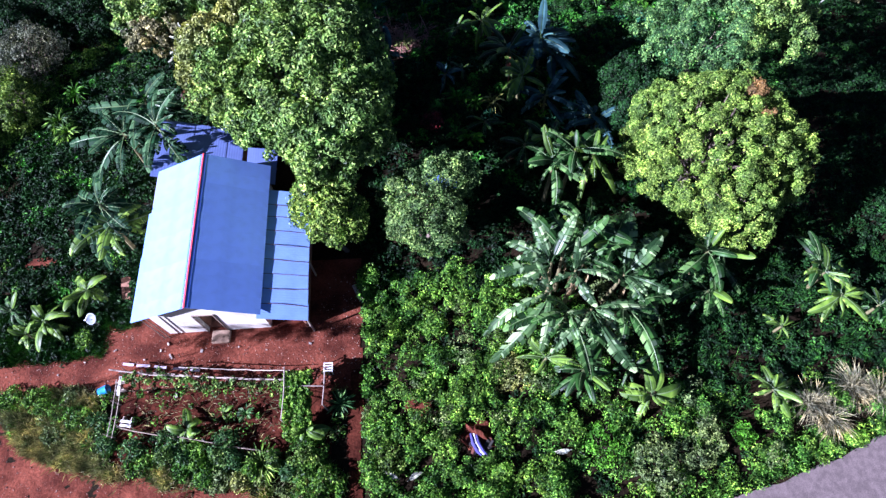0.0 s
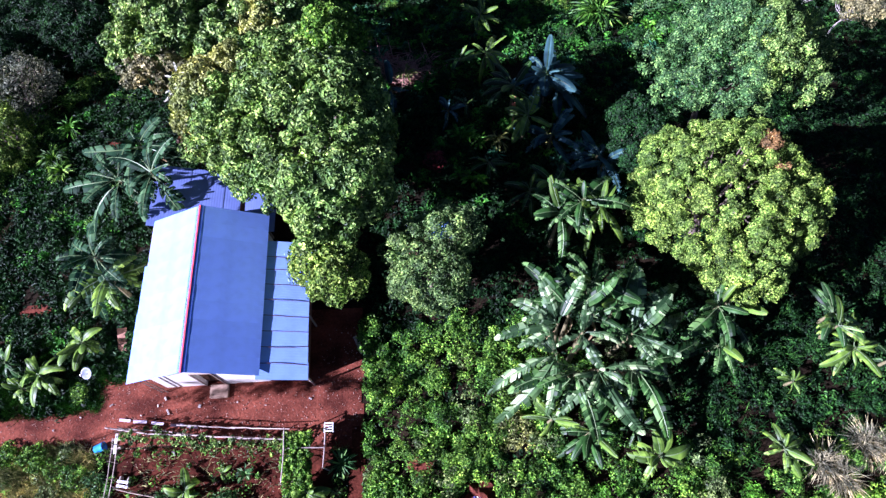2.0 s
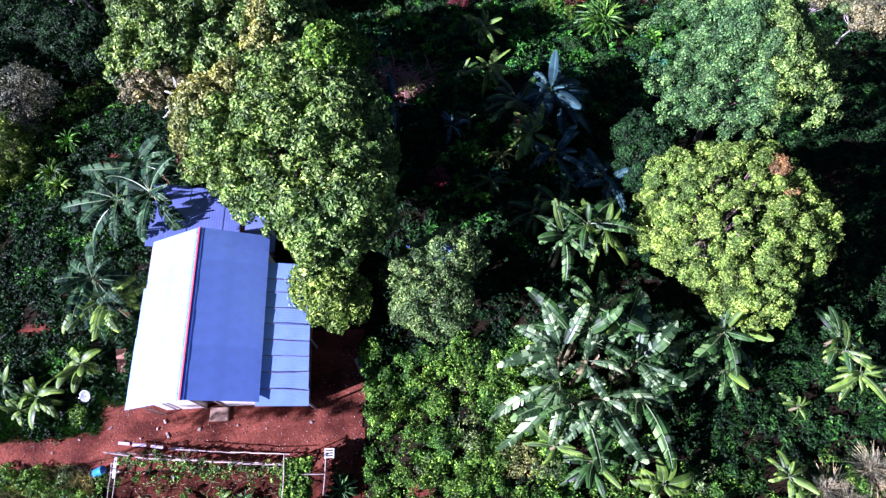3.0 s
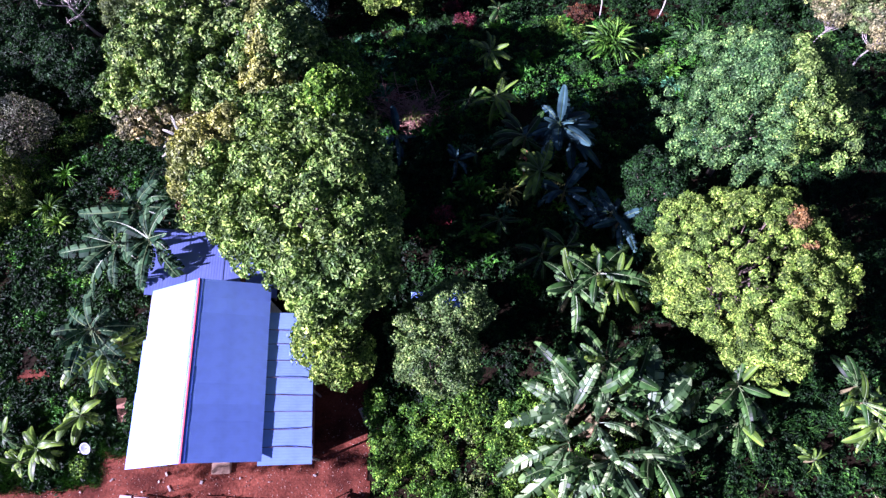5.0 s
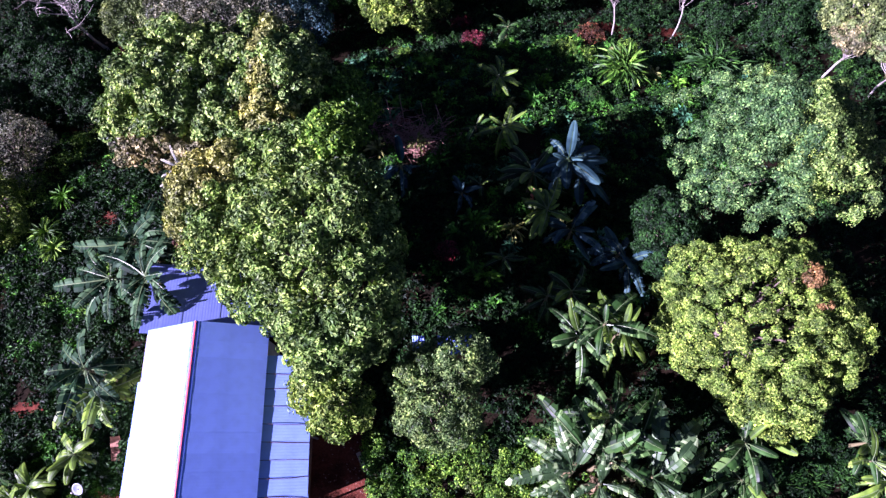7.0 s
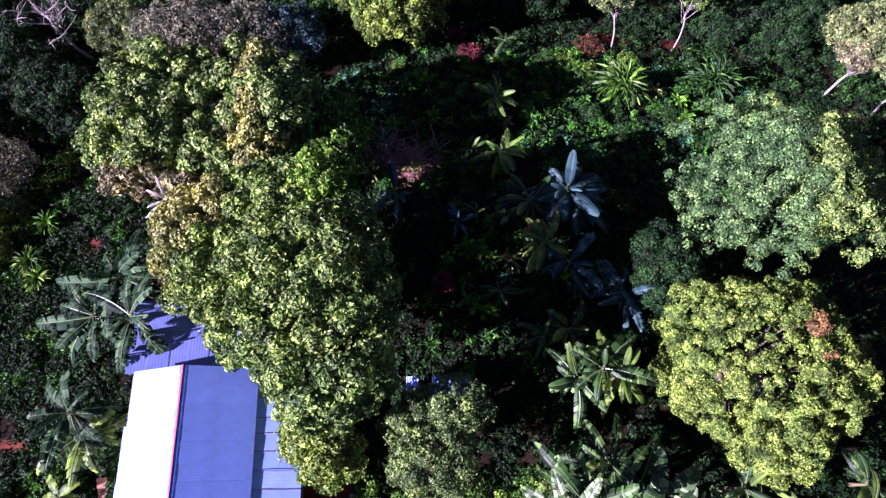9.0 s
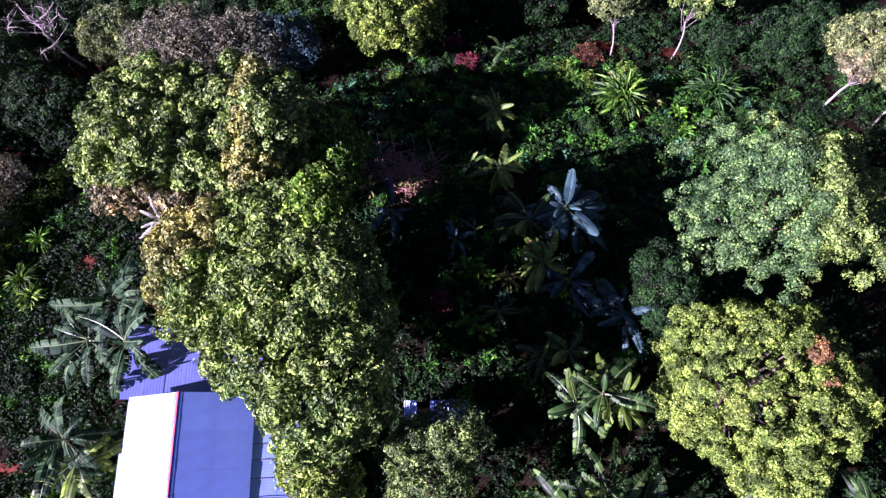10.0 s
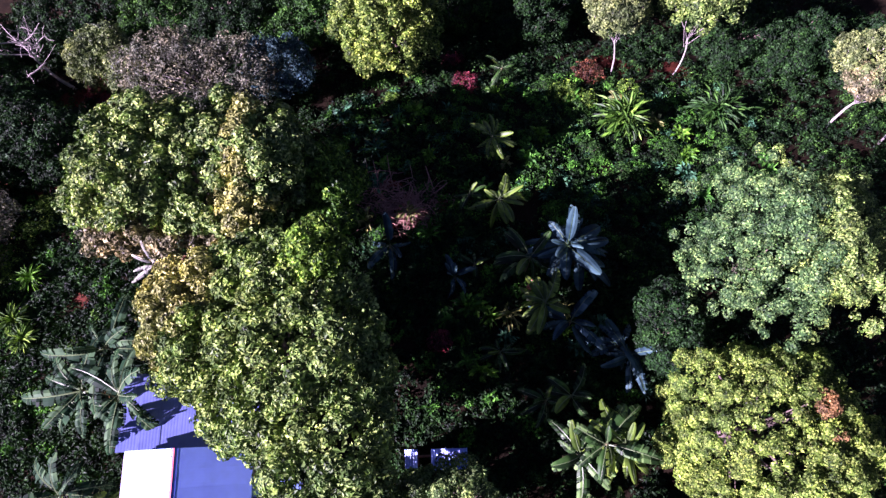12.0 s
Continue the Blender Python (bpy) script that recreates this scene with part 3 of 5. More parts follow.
for i in range(n_l):
    x1_ = LX1 + sheet_rng.uniform(-0.03, 0.03)
    v, f = corrugated(wl + 0.07, math.hypot(x1_ - LX0, LZ0 - LZ1), 0.12, 0.0012)
    m = slope_pose(LX0, LZ0, x1_, LZ1, LY0 + wl * (i + 0.5))
    m = Matrix.Translation((0, 0, 0.006 * (i % 2) + sheet_rng.uniform(0, 0.004))) @ m @ pose(0, 0, 0, sheet_rng.uniform(-1.2, -0.4), 0, 0)
    child("roof_sheet", mesh_of("roof_sheet", v, f, [M_ZINC_OLD]), lean, "", lfall.inverted() @ m)
# Dark tubes draw the dirt and the thin shadow lines at the laps.
for i in range(1, n_l):
    y_ = wl * (i - n_l / 2) + sheet_rng.uniform(-0.05, 0.05)
    v, f = tube(bent((0.05, y_, 0.012), (lrun - 0.02, y_ + sheet_rng.uniform(-0.08, 0.08), 0.012), 0.03, 7, sheet_rng), [0.013] * 7, 5)
    child("seam", mesh_of("seam", v, f, [M_RUST]), lean, "dark line drawn for dirt and shadow at a lapped joint")
for y_ in (LY0 + 0.25, -0.8, LY1 - 0.2):
    v, f = tube(np.array([[LX1 - 0.16, y_, -0.1], [LX1 - 0.15, y_, LZ1 - 0.1]]), [0.05, 0.045])
    child("lean_to_post", mesh_of("lean_to_post", v, f, [M_POLE], smooth=True), H)
part("lean_to_wall", box_bm((0.1, 5.6, 1.6), (LX1 - 0.45, -0.6, 0.8)), M_MUD, H, "red mud wall under the lean-to")
part("lean_to_wall", box_bm((1.2, 0.1, 1.9), (3.1, LY1 - 0.5, 0.95)), M_MUD, H)

# back building under the trees
K = thing("back_shed", (-11.3, 15.6, 0.0), "low back shed with zinc roof, shade put into its dull blue", "shed")
# Roof tipped east so grazing sun stands in for shade.
for i in range(5):
    v, f = corrugated(0.86, 3.2, 0.12, 0.0012)
    m = pose(-0.5, 0, 2.25, 4, 18, 0) @ pose(-1.6 + 0.8 * i, 1.6, 0.012 * (i % 2), 0, 0, -90)
    child("roof_sheet", mesh_of("roof_sheet", v, f, [M_ZINC_SHED]), K, "", m)
for i in range(2):
    v, f = corrugated(0.75, 2.0, 0.12, 0.0012)
    child("roof_sheet", mesh_of("roof_sheet", v, f, [M_ZINC_SHED]), K, "", pose(2.15, 0.4, 1.85, 4, 12, 0) @ pose(0.7 * i, 0, 0.012 * i, 0, 0, -90))
part("wall", box_bm((3.7, 0.12, 1.5), (-0.45, 1.35, 0.75)), M_MUD, K)
part("wall", box_bm((0.12, 2.6, 2.3), (-2.25, 0.0, 1.15)), M_MUD, K)
part("wall", box_bm((0.12, 2.6, 1.5), (1.3, 0.0, 0.75)), M_MUD, K)
part("post", box_bm((0.1, 0.1, 1.6), (2.7, 0.3, 0.8), 0.01), M_WOOD, K)
part("post", box_bm((0.1, 0.1, 1.6), (2.7, -1.2, 0.8), 0.01), M_WOOD, K)

S = thing("small_shed", (-0.4, 13.35, gz(-0.4, 13.35)), "tiny shed with pale zinc roof under the trees", "shed")
for x_, w_, ln_ in ((0.5, 1.5, 0.85), (-1.1, 0.5, 0.75)):
    for j in range(2):
        v, f = corrugated(w_ / 2 + 0.03, ln_, 0.11, 0.014)
        child("roof_sheet", mesh_of("roof_sheet", v, f, [M_ZINC]), S, "", pose(x_ + (j - 0.5) * w_ / 2, 0.4, 2.2, 0, 6, -90))
    part("wall", box_bm((w_ * 0.9, 0.6, 2.0), (x_, 0.0, 1.05), 0.01), M_MUD, S)
part("wall", box_bm((0.8, 0.08, 1.6), (-0.45, 0.1, 0.8)), M_MUD, S)


# ---- garden fence and yard things ----
def pole_thing(name, label, runs, mats, at, category="fence", group=""):
    ob = thing(name, at, label, category, group)
    o = np.array(at)
    for pname, pts, rad, mat in runs:
        p = np.asarray(pts, float) - o
        v, f = tube(p, np.linspace(rad, rad * 0.8, len(p)), 6)
        child(pname, mesh_of(pname, v, f, [mat], smooth=True), ob)
    return ob


frng = np.random.default_rng(21)


def fence_y(x):
    return float(np.interp(x, (-15.0, -11.1, -7.0), (5.2, 4.67, 4.36)))


runs = []
for x_ in np.linspace(-14.8, -7.0, 24) + frng.normal(size=24) * 0.1:
    h_, y_ = frng.uniform(0.6, 1.25), fence_y(x_)
    runs.append(("post", bent((x_, y_ + frng.uniform(-0.1, 0.1), -0.2), (x_ + frng.uniform(-0.2, 0.2), y_ + frng.uniform(-0.2, 0.15), h_), 0.03, 4, frng), 0.024, M_POLE))
for xa, xb, za, zb, off, rad in ((-15.0, -11.4, 0.84, 0.9, 0.0, 0.034), (-11.8, -9.0, 0.9, 0.8, 0.02, 0.034), (-9.3, -6.9, 0.82, 0.88, -0.03, 0.03),
                                 (-14.7, -10.6, 0.4, 0.45, 0.05, 0.028), (-10.9, -7.0, 0.46, 0.4, 0.05, 0.028), (-12.0, -9.4, 0.62, 0.6, 0.42, 0.026), (-9.6, -7.0, 0.62, 0.7, 0.45, 0.026)):
    runs.append(("rail", bent((xa, fence_y(xa) + off, za), (xb, fence_y(xb) + off, zb), 0.07, 9, frng), rad, M_POLE))
pole_thing("pole_fence", "pale crooked pole fence along the vegetable plot", runs, None, (-10.8, 4.7, 0.0))
runs = []
for y_ in (4.5, 3.8, 3.1, 2.4):
    runs.append(("post", bent((-14.62, y_, -0.2), (-14.6 + frng.uniform(-0.1, 0.1), y_, frng.uniform(0.7, 1.0)), 0.03, 4, frng), 0.026, M_POLE))
for z_ in (0.4, 0.8):
    runs.append(("rail", bent((-14.6, 4.75, z_), (-14.55, 2.3, z_), 0.05, 6, frng), 0.022, M_POLE))
pole_thing("pole_fence", "short pale pole fence beside the track", runs, None, (-14.6, 3.5, 0.0))
runs = []
for x_ in np.linspace(-14.2, -7.4, 12):
    y_ = 2.7 - 0.2 * (x_ + 14.2)
    runs.append(("post", bent((x_, y_, -0.2), (x_ + frng.uniform(-0.2, 0.2), y_ + frng.uniform(-0.1, 0.1), frng.uniform(0.6, 1.0)), 0.03, 4, frng), 0.024, M_POLE))
for a, b in (((-14.3, 2.72, 0.62), (-12.5, 2.3, 0.6)), ((-12.2, 2.3, 0.5), (-10.0, 1.85, 0.6)), ((-9.5, 1.72, 0.5), (-7.5, 1.4, 0.5))):
    runs.append(("rail", bent(a, b, 0.05, 6, frng), 0.022, M_WOOD))
pole_thing("pole_fence", "thin weathered pole fence overgrown with plants", runs, None, (-10.8, 2.0, 0.0))
# upright trellis poles near the vine
runs = [("pole", bent((-7.05, y_, -0.2), (-7.05, y_ - 0.05, 1.5), 0.03, 5, frng), 0.032, M_POLE) for y_ in (4.7, 2.6)]
runs += [("pole", bent((-7.05, 4.75, 1.45), (-7.05, 2.5, 1.4), 0.04, 6, frng), 0.03, M_POLE)]
runs += [("pole", bent((-5.35, y_, -0.2), (-5.35, y_, 1.35), 0.03, 5, frng), 0.032, M_POLE) for y_ in (4.65, 3.1)]
runs += [("pole", bent((-5.35, 4.65, 1.2), (-5.4, 3.1, 1.2), 0.04, 6, frng), 0.032, M_POLE), ("pole", bent((-7.05, 3.9, 1.4), (-5.35, 3.9, 1.25), 0.05, 6, frng), 0.03, M_POLE)]
pole_thing("trellis", "pale pole trellis carrying a climbing vine", runs, None, (-6.2, 3.7, 0.0), "trellis")

rack = thing("white_rack", (-5.2, 4.72, 0.0), "small white ladder-like rack on a post", "rack")
part("post", box_bm((0.06, 0.06, 1.25), (0, 0, 0.6), 0.008), M_POLE, rack)
for i in range(4):
    part("slat", box_bm((0.4, 0.05, 0.03), (0, -0.16 + 0.11 * i, 1.24), 0.005), M_WHITE, rack)
for x_ in (-0.18, 0.18):
    part("side_bar", box_bm((0.04, 0.42, 0.04), (x_, 0, 1.21), 0.005), M_WHITE, rack)
jug = thing("jerrycan", (-5.55, 4.75, 0.0), "yellow plastic jerrycan by the rack", "can")
M_YEL = plain("yellow_plastic", (0.5, 0.36, 0.06), (0.62, 0.46, 0.09), 8.0, 0.5, relief=0.05)
part("body", box_bm((0.24, 0.2, 0.36), (0, 0, 0.2), 0.04), M_YEL, jug)
part("neck", box_bm((0.07, 0.07, 0.06), (0.05, 0, 0.41), 0.015), M_YEL, jug)
part("cap", box_bm((0.06, 0.06, 0.03), (0.05, 0, 0.455), 0.01), M_DARK, jug)


def lathe(profile, sides=20):
    p = np.asarray(profile, float)
    a = np.linspace(0, 2 * np.pi, sides, endpoint=False)
    v = np.stack([p[:, :1] * np.cos(a), p[:, :1] * np.sin(a), np.repeat(p[:, 1:], sides, 1)], -1).reshape(-1, 3)
    i, j = np.meshgrid(np.arange(len(p) - 1), np.arange(sides), indexing="ij")
    k = (j + 1) % sides
    return v, np.stack([i * sides + j, i * sides + k, (i + 1) * sides + k, (i + 1) * sides + j], -1).reshape(-1, 4)


dish = thing("satellite_dish", (-16.35, 7.65, gz(-16.35, 7.65)), "white satellite dish on a thin steel pole among herbs", "satellite dish")
prof = [(0.001, -0.1), (0.08, -0.09), (0.15, -0.06), (0.22, -0.025), (0.265, 0.0), (0.27, -0.01), (0.22, -0.04), (0.15, -0.075), (0.08, -0.105), (0.001, -0.115)]
v, f = lathe(prof, 28)
DM = pose(0, 0, 1.02, 28, 0, -20)
bowl = child("bowl", mesh_of("bowl", v, f, [plain("dish_enamel", (0.16, 0.19, 0.24), (0.26, 0.3, 0.36), 8.0, 0.45, relief=0.05)], smooth=True), dish, "", DM)
v, f = tube(np.array([[0, 0, -0.2], [0, 0, 0.95]]), [0.03, 0.03], 8)
child("pole", mesh_of("pole", v, f, [M_STEEL], smooth=True), dish)
v, f = tube(np.array([[0, -0.3, -0.02], [0, -0.15, 0.16], [0, 0.0, 0.3]]), [0.012, 0.012, 0.012], 6)
arm = child("feed_arm", mesh_of("feed_arm", v, f, [M_STEEL]), dish, "", DM)
part("feed_horn", box_bm((0.07, 0.07, 0.1), (0, 0.0, 0.31), 0.015), M_STEEL, arm)

bucket = thing("bucket", (-15.55, 4.42, gz(-15.55, 4.42)), "blue plastic bucket lying by the fence", "bucket")
v, f = lathe([(0.001, 0.0), (0.15, 0.0), (0.2, 0.4), (0.215, 0.41), (0.215, 0.43), (0.19, 0.42), (0.14, 0.02), (0.001, 0.02)], 18)
child("body", mesh_of("body", v, f, [M_BLUE], smooth=True), bucket, "", pose(-0.15, 0, 0.2, 0, 82, 15))
v, f = tube(np.stack([0.21 * np.cos(np.linspace(0, np.pi, 9)), 0.21 * np.sin(np.linspace(0, np.pi, 9)), np.zeros(9)], -1), [0.008] * 9, 5)
child("handle", mesh_of("handle", v, f, [M_STEEL]), bucket, "", pose(0.26, 0.05, 0.2, 0, 82, 15))

step = thing("door_step", (-10.45, 6.72, 0.0), "pale worn stone doorstep before the door", "step")
part("slab", box_bm((0.85, 0.62, 0.16), (0, 0, 0.085), 0.03), plain("pale_stone", (0.26, 0.17, 0.11), (0.38, 0.26, 0.18), 8.0, 0.9, relief=0.5), step)
board = thing("leaning_board", (-15.3, 9.35, gz(-15.3, 9.35)), "brown board leaning among plants beside the house", "board")
part("board", box_bm((0.42, 1.1, 0.05), (0, 0, 0.32), 0.01, pose(0, 0, 0, 22, 8, 6)), M_BOARD, board)
plank = thing("plank", (-4.15, 8.6, 0.0), "grey weathered plank lying at the yard edge", "plank")
part("plank", box_bm((0.2, 0.9, 0.05), (0, 0, 0.06), 0.008, pose(0, 0, 0, 0, 0, 25)), M_POLE, plank)
crng = np.random.default_rng(31)
M_PALE = plain("pale_scrap", (0.32, 0.27, 0.23), (0.55, 0.5, 0.46), 14.0, 0.8, obj=True)
M_STRIP = plain("violet_white_plastic", (0.42, 0.34, 0.44), (0.7, 0.62, 0.72), 6.0, 0.5, relief=0.1)
for cx, cy, s_ in ((-12.7, 5.9, 0.3), (-15.4, 6.35, 0.3), (-11.3, 6.1, 0.2), (-6.3, 6.2, 0.24), (-12.2, 4.1, 0.28), (-12.9, 6.5, 0.2), (-13.2, 6.2, 0.14), (-9.6, 6.2, 0.12),
                   (-8.3, 6.0, 0.13), (-14.4, 5.6, 0.16), (-13.9, 5.8, 0.13), (-16.8, 5.9, 0.14), (-18.0, 5.4, 0.12)):
    scrap = thing("scrap", (cx, cy, gz(cx, cy)), "small pale scrap lying on red earth", "scrap", "scraps in the yard")
    part("sheet", box_bm((s_ * crng.uniform(0.55, 0.95), s_ * crng.uniform(0.25, 0.6), 0.03), (0, 0, 0.06), 0.01, pose(0, 0, 0, crng.uniform(-25, 25), crng.uniform(-25, 25), crng.uniform(0, 180))), M_PALE, scrap)

for at_, turn_, n_slat, lab_ in (((-14.1, 3.0), 170, 2, "broken white wooden crate on the garden soil"), ((-14.72, 4.6), 95, 3, "white slatted gate piece beside the pole fence")):
    crate = thing("slatted_crate", (at_[0], at_[1], gz(*at_)), lab_, "crate")
    for k_ in range(n_slat):
        part("slat", box_bm((0.5, 0.11, 0.025), (0, -0.18 + 0.18 * k_, 0.33), 0.005, pose(0, 0, 0, 8, 0, turn_)), M_WHITE, crate)
    for x_ in (-0.18, 0.18):
        part("leg", box_bm((0.05, 0.42, 0.34), (x_ * math.cos(radians(turn_)), x_ * math.sin(radians(turn_)), 0.14), 0.006, pose(0, 0, 0, 0, 0, turn_)), M_POLE, crate)

for k_, (cx, w_) in enumerate(((-14.6, 0.5), (-13.9, 0.6), (-13.1, 0.55), (-12.2, 0.6), (-11.5, 0.45))):
    strip = thing("plastic_strip", (cx, fence_y(cx) + 0.48, 0.0), "pale plastic strip lying beside the fence", "plastic strip", "plastic strips by the fence")
    part("strip", box_bm((w_, 0.12, 0.02), (0, 0, 0.05), 0.006, pose(0, 0, 0, 6, 4, -7 + 5 * (k_ % 2))), M_STRIP, strip)

# pebbles on bare earth
pr = np.random.default_rng(41)
px = np.concatenate([pr.uniform(-21, -4, 1500), pr.uniform(-24, -9, 1500)])
py = np.concatenate([pr.uniform(4.4, 9.5, 1500), pr.uniform(-3, 5, 1500)])
ok = (in_yard(px, py) | in_track(px, py)) & ~in_house(px, py)
px, py = px[ok], py[ok]
px = np.concatenate([px, pr.uniform(-14.4, -7.2, 260)])
py = np.concatenate([py, pr.uniform(1.9, 4.5, 260)])
tet = np.array([[1, 0, -0.3], [-0.5, 0.87, -0.3], [-0.5, -0.87, -0.3], [0, 0, 0.7], [0.6, 0.7, 0.3]])
sz = pr.uniform(0.012, 0.05, len(px)) ** 1.0
ang = pr.uniform(0, 6.28, len(px))
ca, sa = np.cos(ang), np.sin(ang)
pv = np.stack([tet[None, :, 0] * ca[:, None] - tet[None, :, 1] * sa[:, None], tet[None, :, 0] * sa[:, None] + tet[None, :, 1] * ca[:, None], np.repeat(tet[None, :, 2], len(px), 0)], -1) * sz[:, None, None]
pv += np.stack([px, py, ground_z(px, py) + 0.02], -1)[:, None]
pf = np.array([[0, 4, 3], [4, 1, 3], [1, 2, 3], [2, 0, 3]])
pf = (np.arange(len(px))[:, None, None] * 5 + pf[None]).reshape(-1, 3)
tagged(new("pebbles", mesh_of("pebbles", pv.reshape(-1, 3), pf, [plain("pebble", (0.22, 0.1, 0.07), (0.4, 0.26, 0.2), 3.0, 0.9, relief=0.0)])), "small stones and crumbs strewn over red earth", "stones", kind="stuff")

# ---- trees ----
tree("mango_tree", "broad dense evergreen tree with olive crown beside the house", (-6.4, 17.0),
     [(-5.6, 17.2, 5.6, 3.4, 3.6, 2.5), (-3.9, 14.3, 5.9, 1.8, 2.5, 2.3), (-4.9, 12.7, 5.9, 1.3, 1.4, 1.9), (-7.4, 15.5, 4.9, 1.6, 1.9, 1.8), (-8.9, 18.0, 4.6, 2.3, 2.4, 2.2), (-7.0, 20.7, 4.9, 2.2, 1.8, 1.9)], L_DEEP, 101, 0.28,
     # Yellow lobes also carry the sunlit west side in their colour.
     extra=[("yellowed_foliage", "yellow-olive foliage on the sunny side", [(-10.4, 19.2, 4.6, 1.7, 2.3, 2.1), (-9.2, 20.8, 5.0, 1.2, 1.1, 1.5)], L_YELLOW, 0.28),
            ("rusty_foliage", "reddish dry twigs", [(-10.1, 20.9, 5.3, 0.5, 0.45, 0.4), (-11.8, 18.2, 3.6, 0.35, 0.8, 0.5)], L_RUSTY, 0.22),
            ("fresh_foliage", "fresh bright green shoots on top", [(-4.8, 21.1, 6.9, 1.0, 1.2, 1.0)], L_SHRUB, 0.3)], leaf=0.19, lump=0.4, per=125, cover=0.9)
tree("avocado_tree", "small tree with fresh lime-green leaves beside the lean-to", (-4.6, 10.9),
     [(-4.65, 10.5, 4.0, 1.05, 0.95, 1.3), (-5.5, 11.3, 3.9, 0.8, 0.8, 1.0)], L_LIME, 102, 0.1, leaf=0.15, lump=0.36, per=130)
tree("guava_tree", "small round grey-green tree near the yard", (-0.8, 11.4),
     [(-0.65, 10.3, 3.8, 1.4, 1.35, 1.4), (0.1, 12.2, 4.0, 1.25, 1.0, 1.3), (-1.5, 11.6, 3.7, 1.0, 0.9, 1.1)], L_SOFT, 103, 0.12, leaf=0.12, lump=0.34, per=170)
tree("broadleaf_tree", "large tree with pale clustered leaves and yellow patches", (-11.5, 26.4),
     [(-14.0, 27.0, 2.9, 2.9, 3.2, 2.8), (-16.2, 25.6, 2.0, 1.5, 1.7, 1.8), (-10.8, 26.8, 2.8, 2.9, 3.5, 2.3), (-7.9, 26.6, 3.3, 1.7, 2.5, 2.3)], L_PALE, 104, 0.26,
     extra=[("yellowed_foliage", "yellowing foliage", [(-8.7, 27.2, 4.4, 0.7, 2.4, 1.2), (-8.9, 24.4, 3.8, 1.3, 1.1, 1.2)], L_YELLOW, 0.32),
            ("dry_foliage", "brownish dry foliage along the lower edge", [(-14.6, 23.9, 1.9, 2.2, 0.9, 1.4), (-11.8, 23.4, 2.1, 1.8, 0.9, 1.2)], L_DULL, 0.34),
            # Dark side of the crown: its shade is a deeper leaf colour.
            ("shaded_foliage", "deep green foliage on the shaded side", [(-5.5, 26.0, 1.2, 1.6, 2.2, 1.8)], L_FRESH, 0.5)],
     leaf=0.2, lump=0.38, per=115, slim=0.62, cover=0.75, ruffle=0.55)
tree("lime_tree", "bright yellow-green round tree with dense rosettes", (12.9, 13.9),
     [(13.0, 14.0, 2.9, 3.3, 3.2, 3.1), (11.0, 13.4, 2.5, 1.9, 1.9, 2.2), (14.6, 15.9, 2.6, 1.6, 1.4, 2.2), (10.7, 15.2, 2.3, 1.3, 1.2, 1.9), (15.2, 13.6, 2.7, 2.0, 2.5, 2.3), (13.4, 11.2, 2.3, 2.1, 1.8, 2.0), (11.3, 15.8, 2.8, 1.8, 1.5, 2.1)], L_LIME, 105, 0.24,
     extra=[("rusty_foliage", "brown dead twigs", [(14.1, 14.9, 5.9, 0.22, 0.5, 0.16), (14.4, 13.8, 5.7, 0.3, 0.2, 0.12)], L_BROWN, 0.16)], leaf=0.1, lump=0.25, per=150, slim=0.65, tall=0.95, cover=0.8, ruffle=0.5)
CROTON = arms((14.7, 21.4, 7.5), 4.6, 3.2, 13, 61, size=0.42, steps=7) + arms((14.9, 21.7, 6.7), 5.0, 3.2, 13, 63, 0.45, 0.36, 5)
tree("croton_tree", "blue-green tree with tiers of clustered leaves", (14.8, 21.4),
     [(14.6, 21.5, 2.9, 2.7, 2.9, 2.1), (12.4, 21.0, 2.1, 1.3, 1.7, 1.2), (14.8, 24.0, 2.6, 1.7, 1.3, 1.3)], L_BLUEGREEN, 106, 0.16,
     # Lit half of the crown: sunlight put in by a brighter leaf colour.
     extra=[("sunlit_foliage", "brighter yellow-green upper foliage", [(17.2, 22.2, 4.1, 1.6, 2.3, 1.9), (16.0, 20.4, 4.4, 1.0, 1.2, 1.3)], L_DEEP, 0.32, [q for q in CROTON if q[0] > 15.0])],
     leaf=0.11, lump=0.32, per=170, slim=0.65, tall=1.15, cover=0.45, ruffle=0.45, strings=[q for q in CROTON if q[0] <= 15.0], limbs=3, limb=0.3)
tree("shrub_tree", "dark low tree beneath the blue-green one", (10.4, 18.6), [(10.4, 18.6, 1.2, 1.2, 2.0, 1.9)], L_HERB, 107, 0.08, leaf=0.15, lump=0.34, per=110)
tree("pale_trunk_tree", "thin tree with white trunk and greyish crown", (25.0, 32.6),
     [(27.4, 35.8, -3.6, 2.0, 2.0, 1.6), (29.0, 34.4, -3.9, 1.7, 1.7, 1.4)], L_OLIVE, 108, 0.075, M_BARK_PALE, 0.25, extra=[("dry_foliage", "greyish dry foliage", [(26.5, 34.6, -3.9, 1.0, 1.1, 0.9)], L_DULL, 0.2)], leaf=0.16, lump=0.36, per=90)
tree("pale_trunk_tree", "thin white-barked tree with sparse crown", (28.0, 31.2),
     [(30.2, 33.0, -4.0, 2.0, 1.8, 1.5)], L_DULL, 109, 0.06, M_BARK_PALE, 0.25, leaf=0.16, lump=0.36, per=90)
tree("roadside_tree", "yellow-green tree on the far slope", (-3.0, 39.0),
     [(-3.0, 38.6, -3.0, 2.6, 2.3, 2.2), (-4.6, 39.6, -3.2, 1.7, 1.8, 1.8), (-1.6, 40.2, -3.2, 1.9, 1.8, 1.8)], L_LIME, 110, 0.2, leaf=0.2, lump=0.45, per=120)
